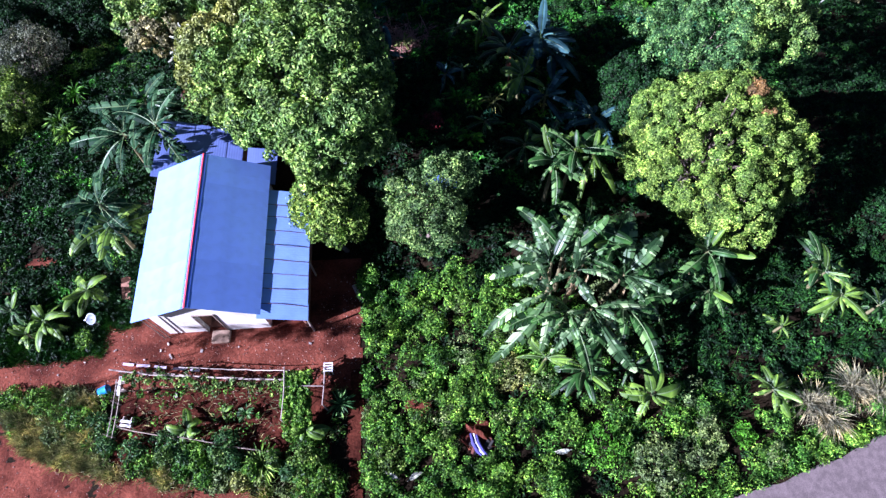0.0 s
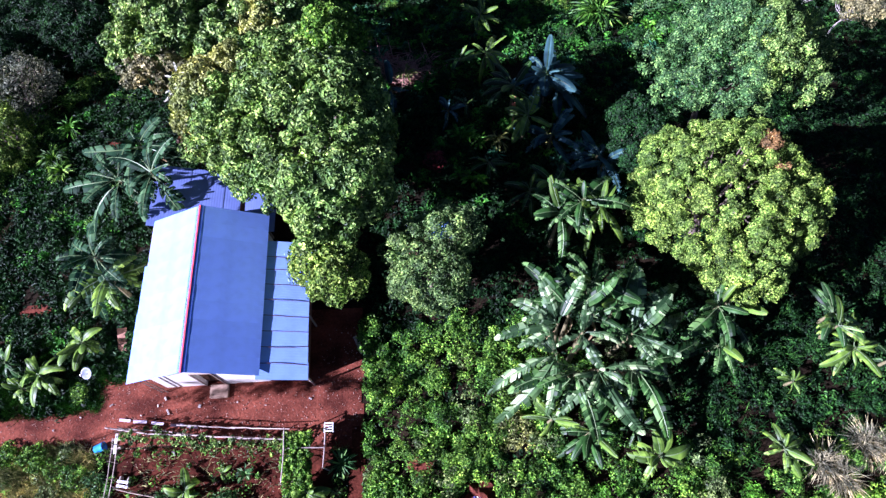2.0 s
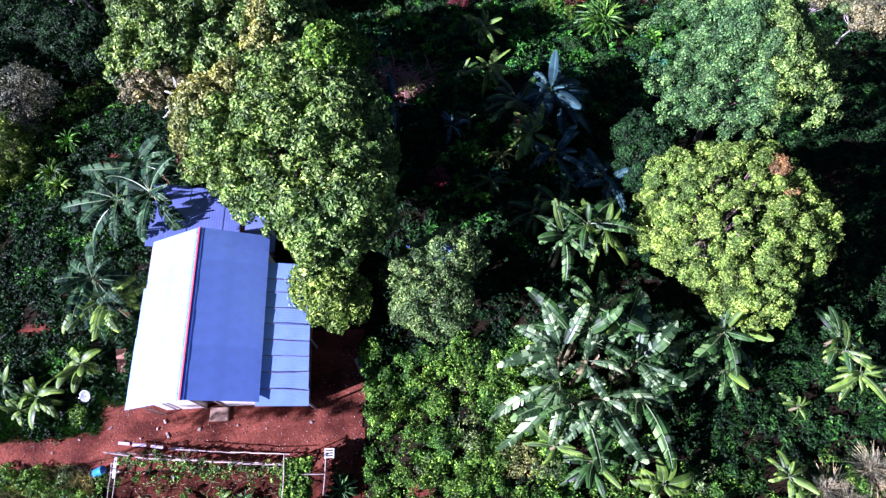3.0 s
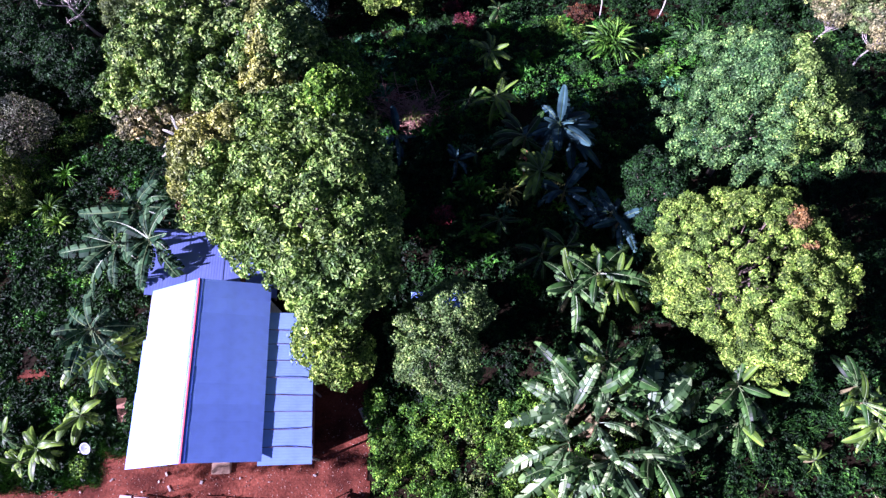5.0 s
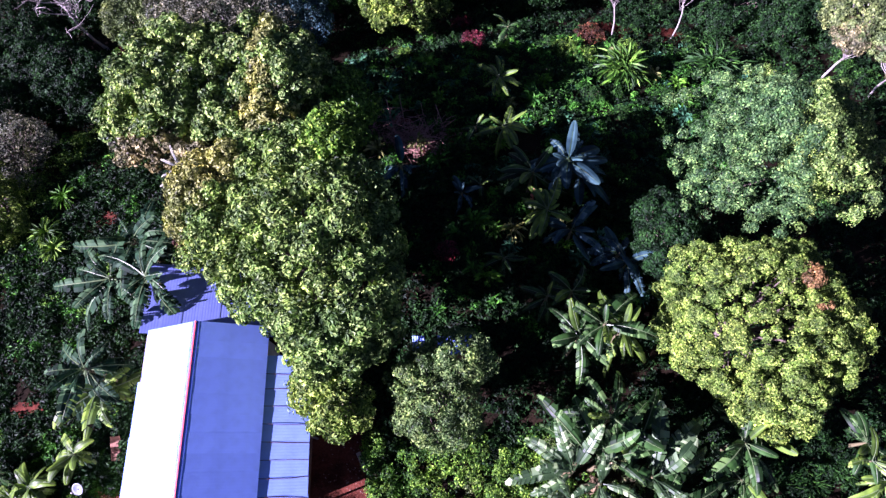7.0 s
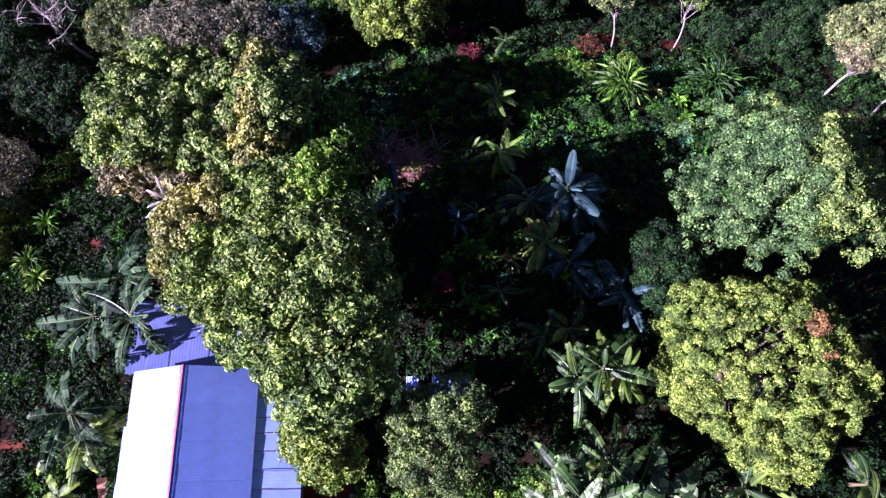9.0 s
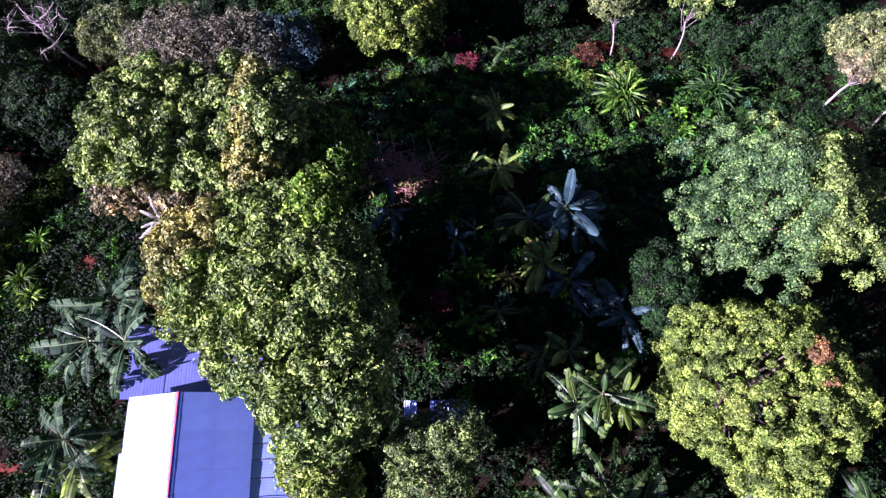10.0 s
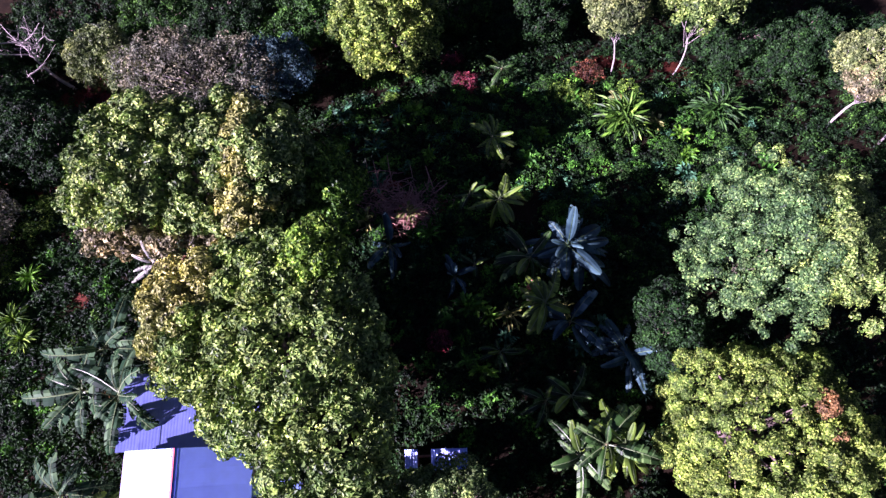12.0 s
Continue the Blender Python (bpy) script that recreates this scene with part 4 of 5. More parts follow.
tree("slope_tree", "pale-stemmed leafy tree on the far slope", (11.9, 37.6),
     [(11.8, 40.2, -3.4, 1.9, 1.6, 1.6)], L_OLIVE, 111, 0.045, M_BARK_PALE, 0.25, leaf=0.18, lump=0.42, per=110, limbs=8)
tree("slope_tree", "leaning pale-stemmed leafy tree on the far slope", (16.2, 37.6),
     [(17.2, 40.4, -3.4, 2.3, 1.7, 1.6)], L_DEEP, 112, 0.045, M_BARK_PALE, 0.25, leaf=0.18, lump=0.42, per=110, limbs=8)
tree("grey_tree", "half bare greyish tree behind the large one", (-14.0, 34.5),
     [(-15.4, 35.2, -2.0, 3.0, 2.2, 2.4), (-12.0, 35.6, -2.3, 2.4, 2.0, 2.0)], L_GREY, 113, 0.1, M_BARK_PALE, 0.3, leaf=0.15, lump=0.4, per=60, limbs=40)
tree("dark_tree", "dark bluish shrubby tree on the slope", (-9.6, 36.2),
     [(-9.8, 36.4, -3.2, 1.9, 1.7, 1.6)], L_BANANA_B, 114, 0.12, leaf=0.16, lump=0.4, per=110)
for i, (x_, y_, r_) in enumerate(((-22.4, 39.6, 2.0), (-26.2, 33.4, 2.6), (-23.4, 31.4, 2.4), (-19.5, 37.4, 1.5), (-28.0, 29.0, 2.2))):
    tree("dark_tree", "dark dull green bushy tree on the slope", (x_, y_), [(x_, y_, gz(x_, y_) + 1.6, r_, r_, 1.7), (x_ + 0.5 * r_, y_ - 0.6 * r_, gz(x_, y_) + 1.2, 0.6 * r_, 0.6 * r_, 1.3)], L_OLIVE if i in (0, 3) else L_HERB, 120 + i, 0.12, leaf=0.17, lump=0.42, per=110)
tree("silver_bush", "grey leafless-looking bush on the bank", (-25.2, 25.6), [(-25.2, 25.8, -1.4, 2.0, 2.2, 1.5)], L_GREY, 131, 0.08, leaf=0.12, lump=0.34, per=60)
tree("pale_bush", "pale green rounded bush on the bank", (-24.6, 21.6), [(-24.8, 21.6, -1.1, 1.6, 1.8, 1.1), (-25.6, 23.4, -1.2, 1.2, 1.2, 1.0)], L_LIME, 132, 0.08, leaf=0.13, lump=0.32, per=90)
for i, (x_, y_, r_) in enumerate(((7.0, 42.5, 2.4), (1.5, 43.5, 2.2), (22.0, 41.0, 2.6), (25.5, 39.5, 2.4), (-8.5, 42.0, 2.4), (-14.0, 42.5, 2.6), (31.0, 39.0, 2.6), (-19.0, 44.0, 2.6), (13.5, 45.0, 2.6))):
    tree("slope_bush", "leafy bush tree closing the far slope", (x_, y_), [(x_, y_, gz(x_, y_) + 1.7, r_, r_ * 0.9, 1.9), (x_ - 0.7 * r_, y_ - 0.4 * r_, gz(x_, y_) + 1.2, 0.6 * r_, 0.5 * r_, 1.3)], (L_HERB, L_LUSH, L_HERB)[i % 3], 140 + i, 0.12, leaf=0.19, lump=0.45, per=100)
for i, (x_, y_, r_) in enumerate(((-30.0, 37.0, 2.4), (-31.5, 33.0, 2.4), (-27.5, 44.0, 2.6), (-33.0, 42.0, 2.6), (-23.5, 45.5, 2.6), (-30.5, 24.5, 2.2), (-29.0, 19.0, 2.0))):
    tree("dark_tree", "dark dull green bushy tree on the slope", (x_, y_), [(x_, y_, gz(x_, y_) + 1.6, r_, r_, 1.7)], L_HERB, 160 + i, 0.12, leaf=0.19, lump=0.45, per=90)
# Added out of view to throw streaky shade across the yard.
tree("yard_shade_tree", "unseen open-crowned tree added to cast shade on the yard", (-25.5, 3.0), [(x_, 0.9 + 0.5 * math.sin(2.3 * k), 9.6 + 0.5 * (k % 3), 1.5, 0.1, 0.16) for k, x_ in enumerate(np.linspace(-27.0, -19.5, 9))], L_OLIVE, 170, 0.04, leaf=0.16, lump=0.17, per=16, cover=0.55, limbs=5)


def bare_tree(at, top, seed, spread, label):
    rng = np.random.default_rng(seed)
    z0 = gz(*at)
    ob = thing("dead_tree", (at[0], at[1], z0), label, "tree")
    t_ = np.array(top)
    runs = [(bent((0, 0, -0.3), t_, 0.15, 7, rng), np.linspace(0.13, 0.06, 7))]
    ends = []
    for i in range(9):
        q = t_ * rng.uniform(0.55, 1.0)
        e = q + np.array([rng.normal() * spread, rng.normal() * spread, rng.uniform(0.6, 1.8)])
        runs.append((bent(q, e, 0.15, 5, rng), np.linspace(0.05, 0.02, 5)))
        ends.append((q, e))
    for q, e in ends:
        for k in range(6):
            b_ = q + (e - q) * rng.uniform(0.4, 1.0)
            runs.append((bent(b_, b_ + rng.normal(size=3) * 0.55 + np.array([0, 0, 0.35]), 0.06, 4, rng), np.linspace(0.022, 0.008, 4)))
    v, f = tubes(runs, 5)
    child("trunk", mesh_of("trunk", v, f, [M_BARK_PALE], smooth=True), ob)


bare_tree((-24.8, 38.1), (-2.4, 1.8, 3.0), 151, 1.1, "bare pale dead tree on the far slope")

# ---- banana plants ----
def banana_blade(seed, length, width, rise, droop, tears, hang, bend=0.0):
    """One leaf along +x: stalk, ribbed midrib and a blade split into strips. Returns vertices, faces, material indices."""
    rng = np.random.default_rng(seed)
    V, F, I = [], [], []

    def mid(s):
        x_ = length * (s - 0.16 * droop * s ** 3)
        return np.array([x_, length * bend * s ** 2, length * (rise * s - droop * s ** 2.2)])

    def half(s):
        u = np.clip((s - 0.13) / 0.87, 0, 1)
        return width * 0.5 * (np.sin(np.pi * u ** 0.8) ** 0.4) * (1 - 0.15 * u)

    for side in (-1, 1):
        cuts = np.sort(np.concatenate([[0.14, 1.0], rng.uniform(0.2, 0.96, tears)]))
        for a, b in zip(cuts[:-1], cuts[1:]):
            if b - a < 0.012:
                continue
            n = max(2, int((b - a) * 14) + 1)
            drop = hang + rng.normal() * 0.22 * (tears > 3)
            gap = rng.uniform(0.0, 0.2) * (b - a) if tears > 3 else 0.0
            k0 = len(V)
            for s in np.linspace(a, b, n):
                se = a + gap + (b - a - 2 * gap) * ((s - a) / (b - a))
                m_, w_ = mid(s), half(min(max(se, 0.145), 0.992))
                lead = 0.04 * length * min(w_ / (width * 0.5), 1)
                e_ = mid(min(se, 1.0)) + np.array([lead, side * w_ * math.cos(drop), -w_ * math.sin(drop)])
                h_ = (m_ + e_) / 2 + np.array([0, 0, 0.16 * w_])
                V.extend([m_, h_, e_])
            for j in range(n - 1):
                p = k0 + 3 * j
                for q in (0, 1):
                    quad = [p + q, p + q + 1, p + q + 4, p + q + 3]
                    F.append(quad if side < 0 else quad[::-1])
                    I.append(0)
    k0 = len(V)
    for s in np.linspace(0, 0.97, 9):
        m_, r_ = mid(s), 0.012 * (1 - 0.75 * s)
        V.extend([m_ + (0, -r_, 0.006), m_ + (0, 0, 0.006 + r_ * 0.9), m_ + (0, r_, 0.006)])
    for j in range(8):
        p = k0 + 3 * j
        F.extend([[p, p + 3, p + 4, p + 1], [p + 1, p + 4, p + 5, p + 2]])
        I.extend([1, 1])
    return np.array(V), F, I


BLADES = {}


def blade(kind, style):
    """Shared leaf meshes. style: upright, arching or hanging, each in several cuts."""
    key = (kind, style)
    if key not in BLADES:
        rows = {"up": (0.55, 0.25, 0.25), "arch": (0.42, 0.52, 0.3), "flat": (0.12, 0.38, 0.35), "hang": (-0.15, 0.75, 0.7)}
        rise, droop, hang = rows[style[:-1]]
        k = int(style[-1])
        tears = (0, 7, 16)[k % 3]
        v, f, i = banana_blade(200 + k * 7 + len(style), 1.0, 0.26, rise, droop, tears, hang, (-0.16, 0.02, 0.15)[k // 3])
        mat = {"g": L_BANANA, "y": L_BANANA_Y, "b": L_BANANA_B, "w": L_BANANA_W, "d": L_BANANA_D, "p": L_BLEACH, "k": L_BANANA_K}[kind]
        BLADES[key] = mesh_of("leaf", v, f, [mat, {"d": L_BANANA_D, "p": L_BLEACH, "w": L_BANANA_W, "b": L_BANANA_W}.get(kind, M_RIB)], i)
    return BLADES[key]


def banana(at, height, length, n, seed, kind="g", torn=1, lean=(0, 0), dead=0, label="", width=1.0, spread=1.0, aim=None, fan=130):
    rng = np.random.default_rng(seed)
    z0 = gz(*at)
    ob = thing("banana_plant", (at[0], at[1], z0), label or "banana plant with broad green leaves among undergrowth", "banana plant", "banana plants")
    if aim is None and lean == (0, 0):
        lean = tuple(rng.normal(size=2) * 0.04 * height)
    top = np.array([lean[0], lean[1], height])
    pts = np.stack([top * s + np.array([0, 0, -0.2]) * (1 - s) for s in np.linspace(0, 1, 6)])
    v, f = tube(pts, np.linspace(0.045 * height ** 0.5 + 0.05, 0.05, 6), 8)
    child("stem", mesh_of("stem", v, f, [M_STEM], smooth=True), ob)
    a0 = rng.uniform(0, 360)
    for i in range(n):
        s = (i + 0.5) / n
        style = "up" if s < 0.14 else "arch" if s < 0.42 else "flat" if s < 0.88 else "hang"
        t_ = int(np.clip(rng.integers(0, 2) + torn - (s < 0.25), 0, 2)) + 3 * int(rng.integers(0, 3))
        if s > 0.2 and rng.random() < 0.3:
            style = ("arch", "flat", "hang")[int(rng.integers(0, 3))]
        kk = kind
        if s < 0.1 and torn < 2 and kind == "g":
            kk = "y"
        me = blade(kk, style + str(t_))
        L = length * rng.uniform(0.5, 1.2) * (0.8 if s < 0.15 else 1.0)
        m = pose(*(top * (1 - 0.12 * s)), rng.uniform(-26, 26), rng.uniform(-14, 8) - (22 * (1 - s) if s < 0.4 else 0), a0 + i * 137.5 + rng.uniform(-60, 60) if aim is None else aim + ((i * 0.618) % 1 - 0.5) * fan + rng.uniform(-8, 8))
        child("leaf", me, ob, "", m @ Matrix.Diagonal((L * spread, L * width * rng.uniform(0.9, 1.15), L, 1)))
    for i in range(dead):
        me = blade("d", "hang2")
        m = pose(*(top * 0.8), 0, rng.uniform(25, 50), rng.uniform(0, 360))
        child("dead_leaf", me, ob, "dry brown hanging leaf", m @ Matrix.Diagonal((length * 0.7, length * 0.6, length * 0.7, 1)))
    return ob


# the great clump in the middle
CL = (5.55, 7.4)
for i, (a_, r_, h_, L_, n_, k_) in enumerate(((8, 2.6, 3.2, 2.9, 9, "w"), (60, 1.1, 3.5, 2.7, 7, "g"), (105, 1.3, 3.6, 2.6, 7, "g"), (150, 1.1, 4.0, 2.6, 8, "w"), (205, 1.2, 3.5, 2.6, 7, "w"), (255, 1.2, 3.0, 2.7, 8, "g"), (300, 1.3, 3.0, 2.8, 8, "w"), (335, 2.8, 2.8, 2.9, 9, "g"))):
    ca_, sa_ = math.cos(radians(a_)), math.sin(radians(a_))
    banana((CL[0] + r_ * 0.75 * ca_, CL[1] + r_ * 0.75 * sa_), h_, L_, n_, 300 + i, k_, 2, (0.35 * ca_, 0.35 * sa_), 1, "tall banana plant with wind-torn grey-green leaves in a clump", aim=a_, width=0.95, fan=185)
banana(CL, 4.3, 1.9, 9, 311, "w", 2, (-0.1, 0.1), 6, "central banana plant of the clump with dry leaves")
banana((6.4, 9.9), 3.4, 2.1, 10, 312, "g", 1, (0.05, 0.1), label="banana plant with upright leaves behind the clump")
banana((7.6, 9.2), 3.2, 2.1, 8, 313, "g", 0, (0.05, 0.1), label="banana plant with upright leaves behind the clump")
for i, (x_, y_, h_, L_, n_, k_, t_, w_) in enumerate((
        (6.2, 13.6, 4.0, 2.1, 12, "g", 1, 1.1), (5.3, 13.2, 3.6, 1.9, 10, "g", 1, 1.1), (7.3, 13.6, 3.8, 1.9, 11, "y", 0, 1.05), (5.6, 15.6, 2.2, 1.5, 11, "g", 0, 1.1), (4.4, 15.6, 1.8, 1.3, 11, "g", 0, 1.1),
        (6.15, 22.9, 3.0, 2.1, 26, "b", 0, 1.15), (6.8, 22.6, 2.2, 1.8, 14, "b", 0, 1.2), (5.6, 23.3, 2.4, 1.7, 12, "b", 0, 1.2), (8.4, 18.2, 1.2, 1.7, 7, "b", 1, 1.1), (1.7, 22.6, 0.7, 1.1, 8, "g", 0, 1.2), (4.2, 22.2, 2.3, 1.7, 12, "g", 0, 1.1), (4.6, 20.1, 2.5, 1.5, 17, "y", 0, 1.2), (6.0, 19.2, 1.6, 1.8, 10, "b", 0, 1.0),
        (12.0, 8.9, 2.9, 2.2, 14, "g", 1, 1.0), (13.2, 9.6, 1.9, 2.0, 11, "g", 1, 1.0), (12.2, 7.6, 1.6, 1.8, 10, "g", 1, 1.0), (14.0, 10.6, 2.4, 2.2, 7, "g", 0, 1.1),
        (18.2, 9.0, 1.6, 1.7, 15, "g", 0, 1.0), (18.8, 7.4, 1.3, 1.5, 15, "y", 0, 1.0), (18.0, 8.2, 2.0, 1.3, 9, "y", 0, 1.0), (20.6, 6.8, 1.3, 1.3, 14, "g", 0, 0.95), (15.6, 6.0, 0.9, 0.8, 9, "y", 0, 1.0),
        (5.8, 4.0, 1.9, 1.7, 18, "g", 0, 0.95), (4.2, 4.6, 1.6, 1.5, 14, "y", 0, 0.8), (8.8, 3.0, 1.1, 1.3, 18, "y", 0, 1.4), (8.2, 4.3, 1.2, 1.3, 9, "g", 0, 1.0), (14.4, 3.1, 0.9, 1.3, 14, "y", 0, 1.1),
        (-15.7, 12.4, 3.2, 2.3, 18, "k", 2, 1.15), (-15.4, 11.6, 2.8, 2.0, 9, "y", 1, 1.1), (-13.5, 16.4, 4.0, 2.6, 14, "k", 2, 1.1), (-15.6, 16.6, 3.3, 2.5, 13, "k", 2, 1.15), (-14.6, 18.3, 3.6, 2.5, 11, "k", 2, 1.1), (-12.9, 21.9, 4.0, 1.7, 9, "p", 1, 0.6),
        (-16.8, 9.1, 1.1, 1.2, 13, "y", 0, 1.35), (-18.7, 7.8, 1.0, 1.35, 18, "y", 0, 1.4), (-19.6, 7.3, 0.7, 1.0, 12, "y", 0, 1.3), (-20.6, 8.4, 0.9, 1.1, 12, "g", 0, 1.2), (3.0, 30.2, 2.0, 1.5, 17, "y", 0, 0.9), (3.1, 26.0, 2.0, 1.7, 13, "y", 0, 1.2),
        (1.6, 26.8, 0.8, 1.3, 7, "g", 0, 1.2), (0.6, 21.8, 1.0, 1.3, 10, "b", 0, 1.0), (2.6, 18.0, 0.9, 1.1, 10, "g", 0, 1.0), (8.6, 17.6, 1.4, 1.6, 9, "b", 1, 1.0), (-2.6, 23.6, 1.4, 1.6, 7, "b", 1, 1.0), (4.1, 36.8, 1.4, 1.2, 11, "g", 0, 1.1), (-6.1, 2.2, 0.7, 1.0, 11, "y", 0, 1.7),
        (-11.3, 2.5, 0.6, 0.95, 9, "y", 0, 1.7), (-9.9, 3.2, 0.3, 0.5, 7, "y", 0, 1.6))):
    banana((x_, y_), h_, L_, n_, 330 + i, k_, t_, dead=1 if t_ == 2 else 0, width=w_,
           label={"p": "banana plant with dead white upright leaves", "w": "banana plant with upright leaves coloured pale for sun highlights", "b": "broad-leaved banana plant, its shade put in as bluish colour", "y": "young bright green banana plant", "g": "banana plant with broad green leaves among undergrowth", "k": "tall banana plant with drooping torn leaves, darkened as in shade"}[k_])


# reddish flower stalk standing among the shaded banana plants
stalk = thing("flower_stalk", (4.15, 20.9, gz(4.15, 20.9)), "upright orange-pink flower stalk among shaded banana plants", "flower stalk")
v, f = tube(np.array([[0, 0, -0.1], [0.03, -0.02, 1.2], [0.0, -0.05, 2.9]]), [0.05, 0.045, 0.03], 7)
M_FLOWER = plain("flower_red", (0.5, 0.12, 0.07), (0.68, 0.26, 0.16), 8.0, 0.6)
child("stem", mesh_of("stem", v, f, [M_FLOWER], smooth=True), stalk)
for k_ in range(7):
    bv, bf = lathe([(0.001, -0.1), (0.05, -0.05), (0.07, 0.0), (0.045, 0.08), (0.001, 0.13)], 8)
    child("bud", mesh_of("bud", bv, bf, [M_FLOWER], smooth=True), stalk, "", pose(0.07 * math.cos(2.4 * k_), 0.07 * math.sin(2.4 * k_), 1.5 + 0.2 * k_, 20, 15, 137 * k_))


# ---- rosette plants ----
def rosette(name, label, at, height, length, n, mat, seed, width=0.06, category="plant", group="", loose=0.0):
    rng = np.random.default_rng(seed)
    z0 = gz(*at)
    ob = thing(name, (at[0], at[1], z0), label, category, group)
    if height > 0.25:
        v, f = tube(np.array([[0, 0, -0.1], [0, 0, height]]), [0.06, 0.05], 6)
        child("stem", mesh_of("stem", v, f, [M_STEM], smooth=True), ob)
    chunks = []
    a = rng.uniform(0, 2 * np.pi, n)
    el_ = rng.uniform(0.1, 1.25, n)
    way = np.stack([np.cos(a) * np.cos(el_), np.sin(a) * np.cos(el_), np.sin(el_)], -1)
    base = np.array([0, 0, height]) + rng.normal(size=(n, 3)) * np.array([loose, loose, 0.0])
    L = length * rng.uniform(0.7, 1.1, n)
    half_ = base + way * (L * 0.55)[:, None]
    face = unit(np.array([0, 0, 1.0]) - way * way[:, 2:])
    chunks.append(leaf_mesh(base, way, face, L * 0.75, np.full(n, width * length / 0.5), 0.2))
    way2 = unit(way - np.array([0, 0, 0.7]))
    chunks.append(leaf_mesh(half_, way2, unit(np.array([0, 0, 1.0]) - way2 * way2[:, 2:]), L * 0.6, np.full(n, width * length / 0.5), 0.2))
    v, f = join(chunks)
    child("leaves", mesh_of("leaves", v, f, [mat]), ob)
    return ob


rosette("yucca", "spiky bright green yucca rosette", (-21.5, 22.9), 0.5, 0.75, 70, L_VIVID, 401, group="yuccas")
rosette("yucca", "spiky green yucca rosette", (-21.8, 20.6), 0.4, 0.9, 70, L_SHRUB, 402, group="yuccas")
rosette("yucca", "spiky green yucca rosette", (-21.0, 19.6), 0.3, 0.85, 70, L_SHRUB, 403, group="yuccas")
rosette("cycad", "feathery green cycad on the slope", (11.4, 32.6), 0.8, 1.7, 130, L_FRESH, 404, 0.05, loose=0.3)
rosette("cycad", "feathery dark cycad on the slope", (17.8, 33.6), 0.6, 1.6, 110, L_LUSH, 405, 0.05, loose=0.3)
rosette("taro_plant", "small bluish green taro plant in the garden", (-8.9, 3.1), 0.2, 0.45, 22, L_BLUEGREEN, 406, 0.12)
rosette("agave", "spiky pale green plant beside the fence", (-8.0, 0.95), 0.2, 0.95, 44, L_LIME, 407, 0.06)
rosette("agave", "spiky pale green plant beside the footpath", (-4.8, 3.3), 0.2, 0.75, 46, L_BLUEGREEN, 408, 0.05)
rosette("agave", "spiky pale plant on the bank", (-15.6, 2.1), 0.1, 0.6, 40, L_SHRUB, 409, 0.06)
for i, (x_, y_) in enumerate(((16.2, 2.6), (16.9, 1.9), (18.5, 3.3), (19.6, 2.8))):
    rosette("grass_tussock", "tall dry straw-coloured grass tussock by the road", (x_, y_), 0.1, 1.2, 240, L_DRY, 420 + i, 0.01, "grass", "dry grass tussocks", 0.13)


# single leafy plants scattered over the shaded slope
pr = np.random.default_rng(610)
for i in range(64):
    x_, y_ = (pr.uniform(-6.0, 22.0), pr.uniform(24.5, 35.5)) if i < 46 else (pr.uniform(-1.0, 10.0), pr.uniform(15.5, 22.0))
    L_ = pr.uniform(0.45, 0.85)
    rosette("leafy_plant", "low leafy green plant on the shaded slope", (x_, y_), pr.uniform(0.1, 0.45), L_, int(pr.integers(16, 34)), (L_SHADE, L_TEAL, L_SHADE, L_VIVID)[i % 4] if i % 8 else L_YELLOW, 620 + i, pr.uniform(0.07, 0.16), group="leafy plants on the slope", loose=0.1)


def shrub(name, label, at, r, h, mat, seed, leaf=0.14, per=14, category="shrub", group=""):
    rng = np.random.default_rng(seed)
    z0 = gz(*at)
    ob = thing(name, (at[0], at[1], z0), label, category, group)
    n = int(60 * r * r + 14)
    d = sphere_dirs(n * 3, rng)
    d = d[d[:, 2] > -0.1][:n]
    c = d * np.array([r, r, h]) * rng.uniform(0.5, 1.0, (len(d), 1)) * 0.9 + np.array([0, 0, 0.12])
    v, f = foliage(c, unit(d + np.array([0, 0, 0.4])), np.full(len(c), 0.22), per + 6, leaf * 0.85, rng)
    child("foliage", mesh_of("foliage", v, f, [mat]), ob)
    runs = [(bent((0, 0, -0.1), q, 0.05, 4, rng), np.linspace(0.02, 0.006, 4)) for q in c[:14]]
    v, f = tubes(runs, 4)
    child("stems", mesh_of("stems", v, f, [M_BARK]), ob)
    return ob


shrub("maroon_shrub", "maroon-leaved shrub on the slope", (1.9, 36.2), 1.0, 1.0, L_MAROON, 431)
shrub("maroon_shrub", "maroon-leaved shrub in deep shade", (-0.2, 18.6), 0.6, 0.9, L_MAROON, 432)
shrub("maroon_shrub", "dull red shrub on the far slope", (10.2, 37.4), 1.2, 0.8, L_RUSTY, 433)
shrub("maroon_shrub", "maroon-leaved shrub on the slope", (1.1, 38.6), 0.8, 0.8, L_MAROON, 435)
shrub("maroon_shrub", "dull red shrub on the far slope", (-22.6, 37.4), 1.4, 0.9, L_MAROON, 434)
shrub("maroon_shrub", "maroon-leaved shrub beside bare earth", (-21.9, 36.2), 0.7, 0.7, L_MAROON, 436)
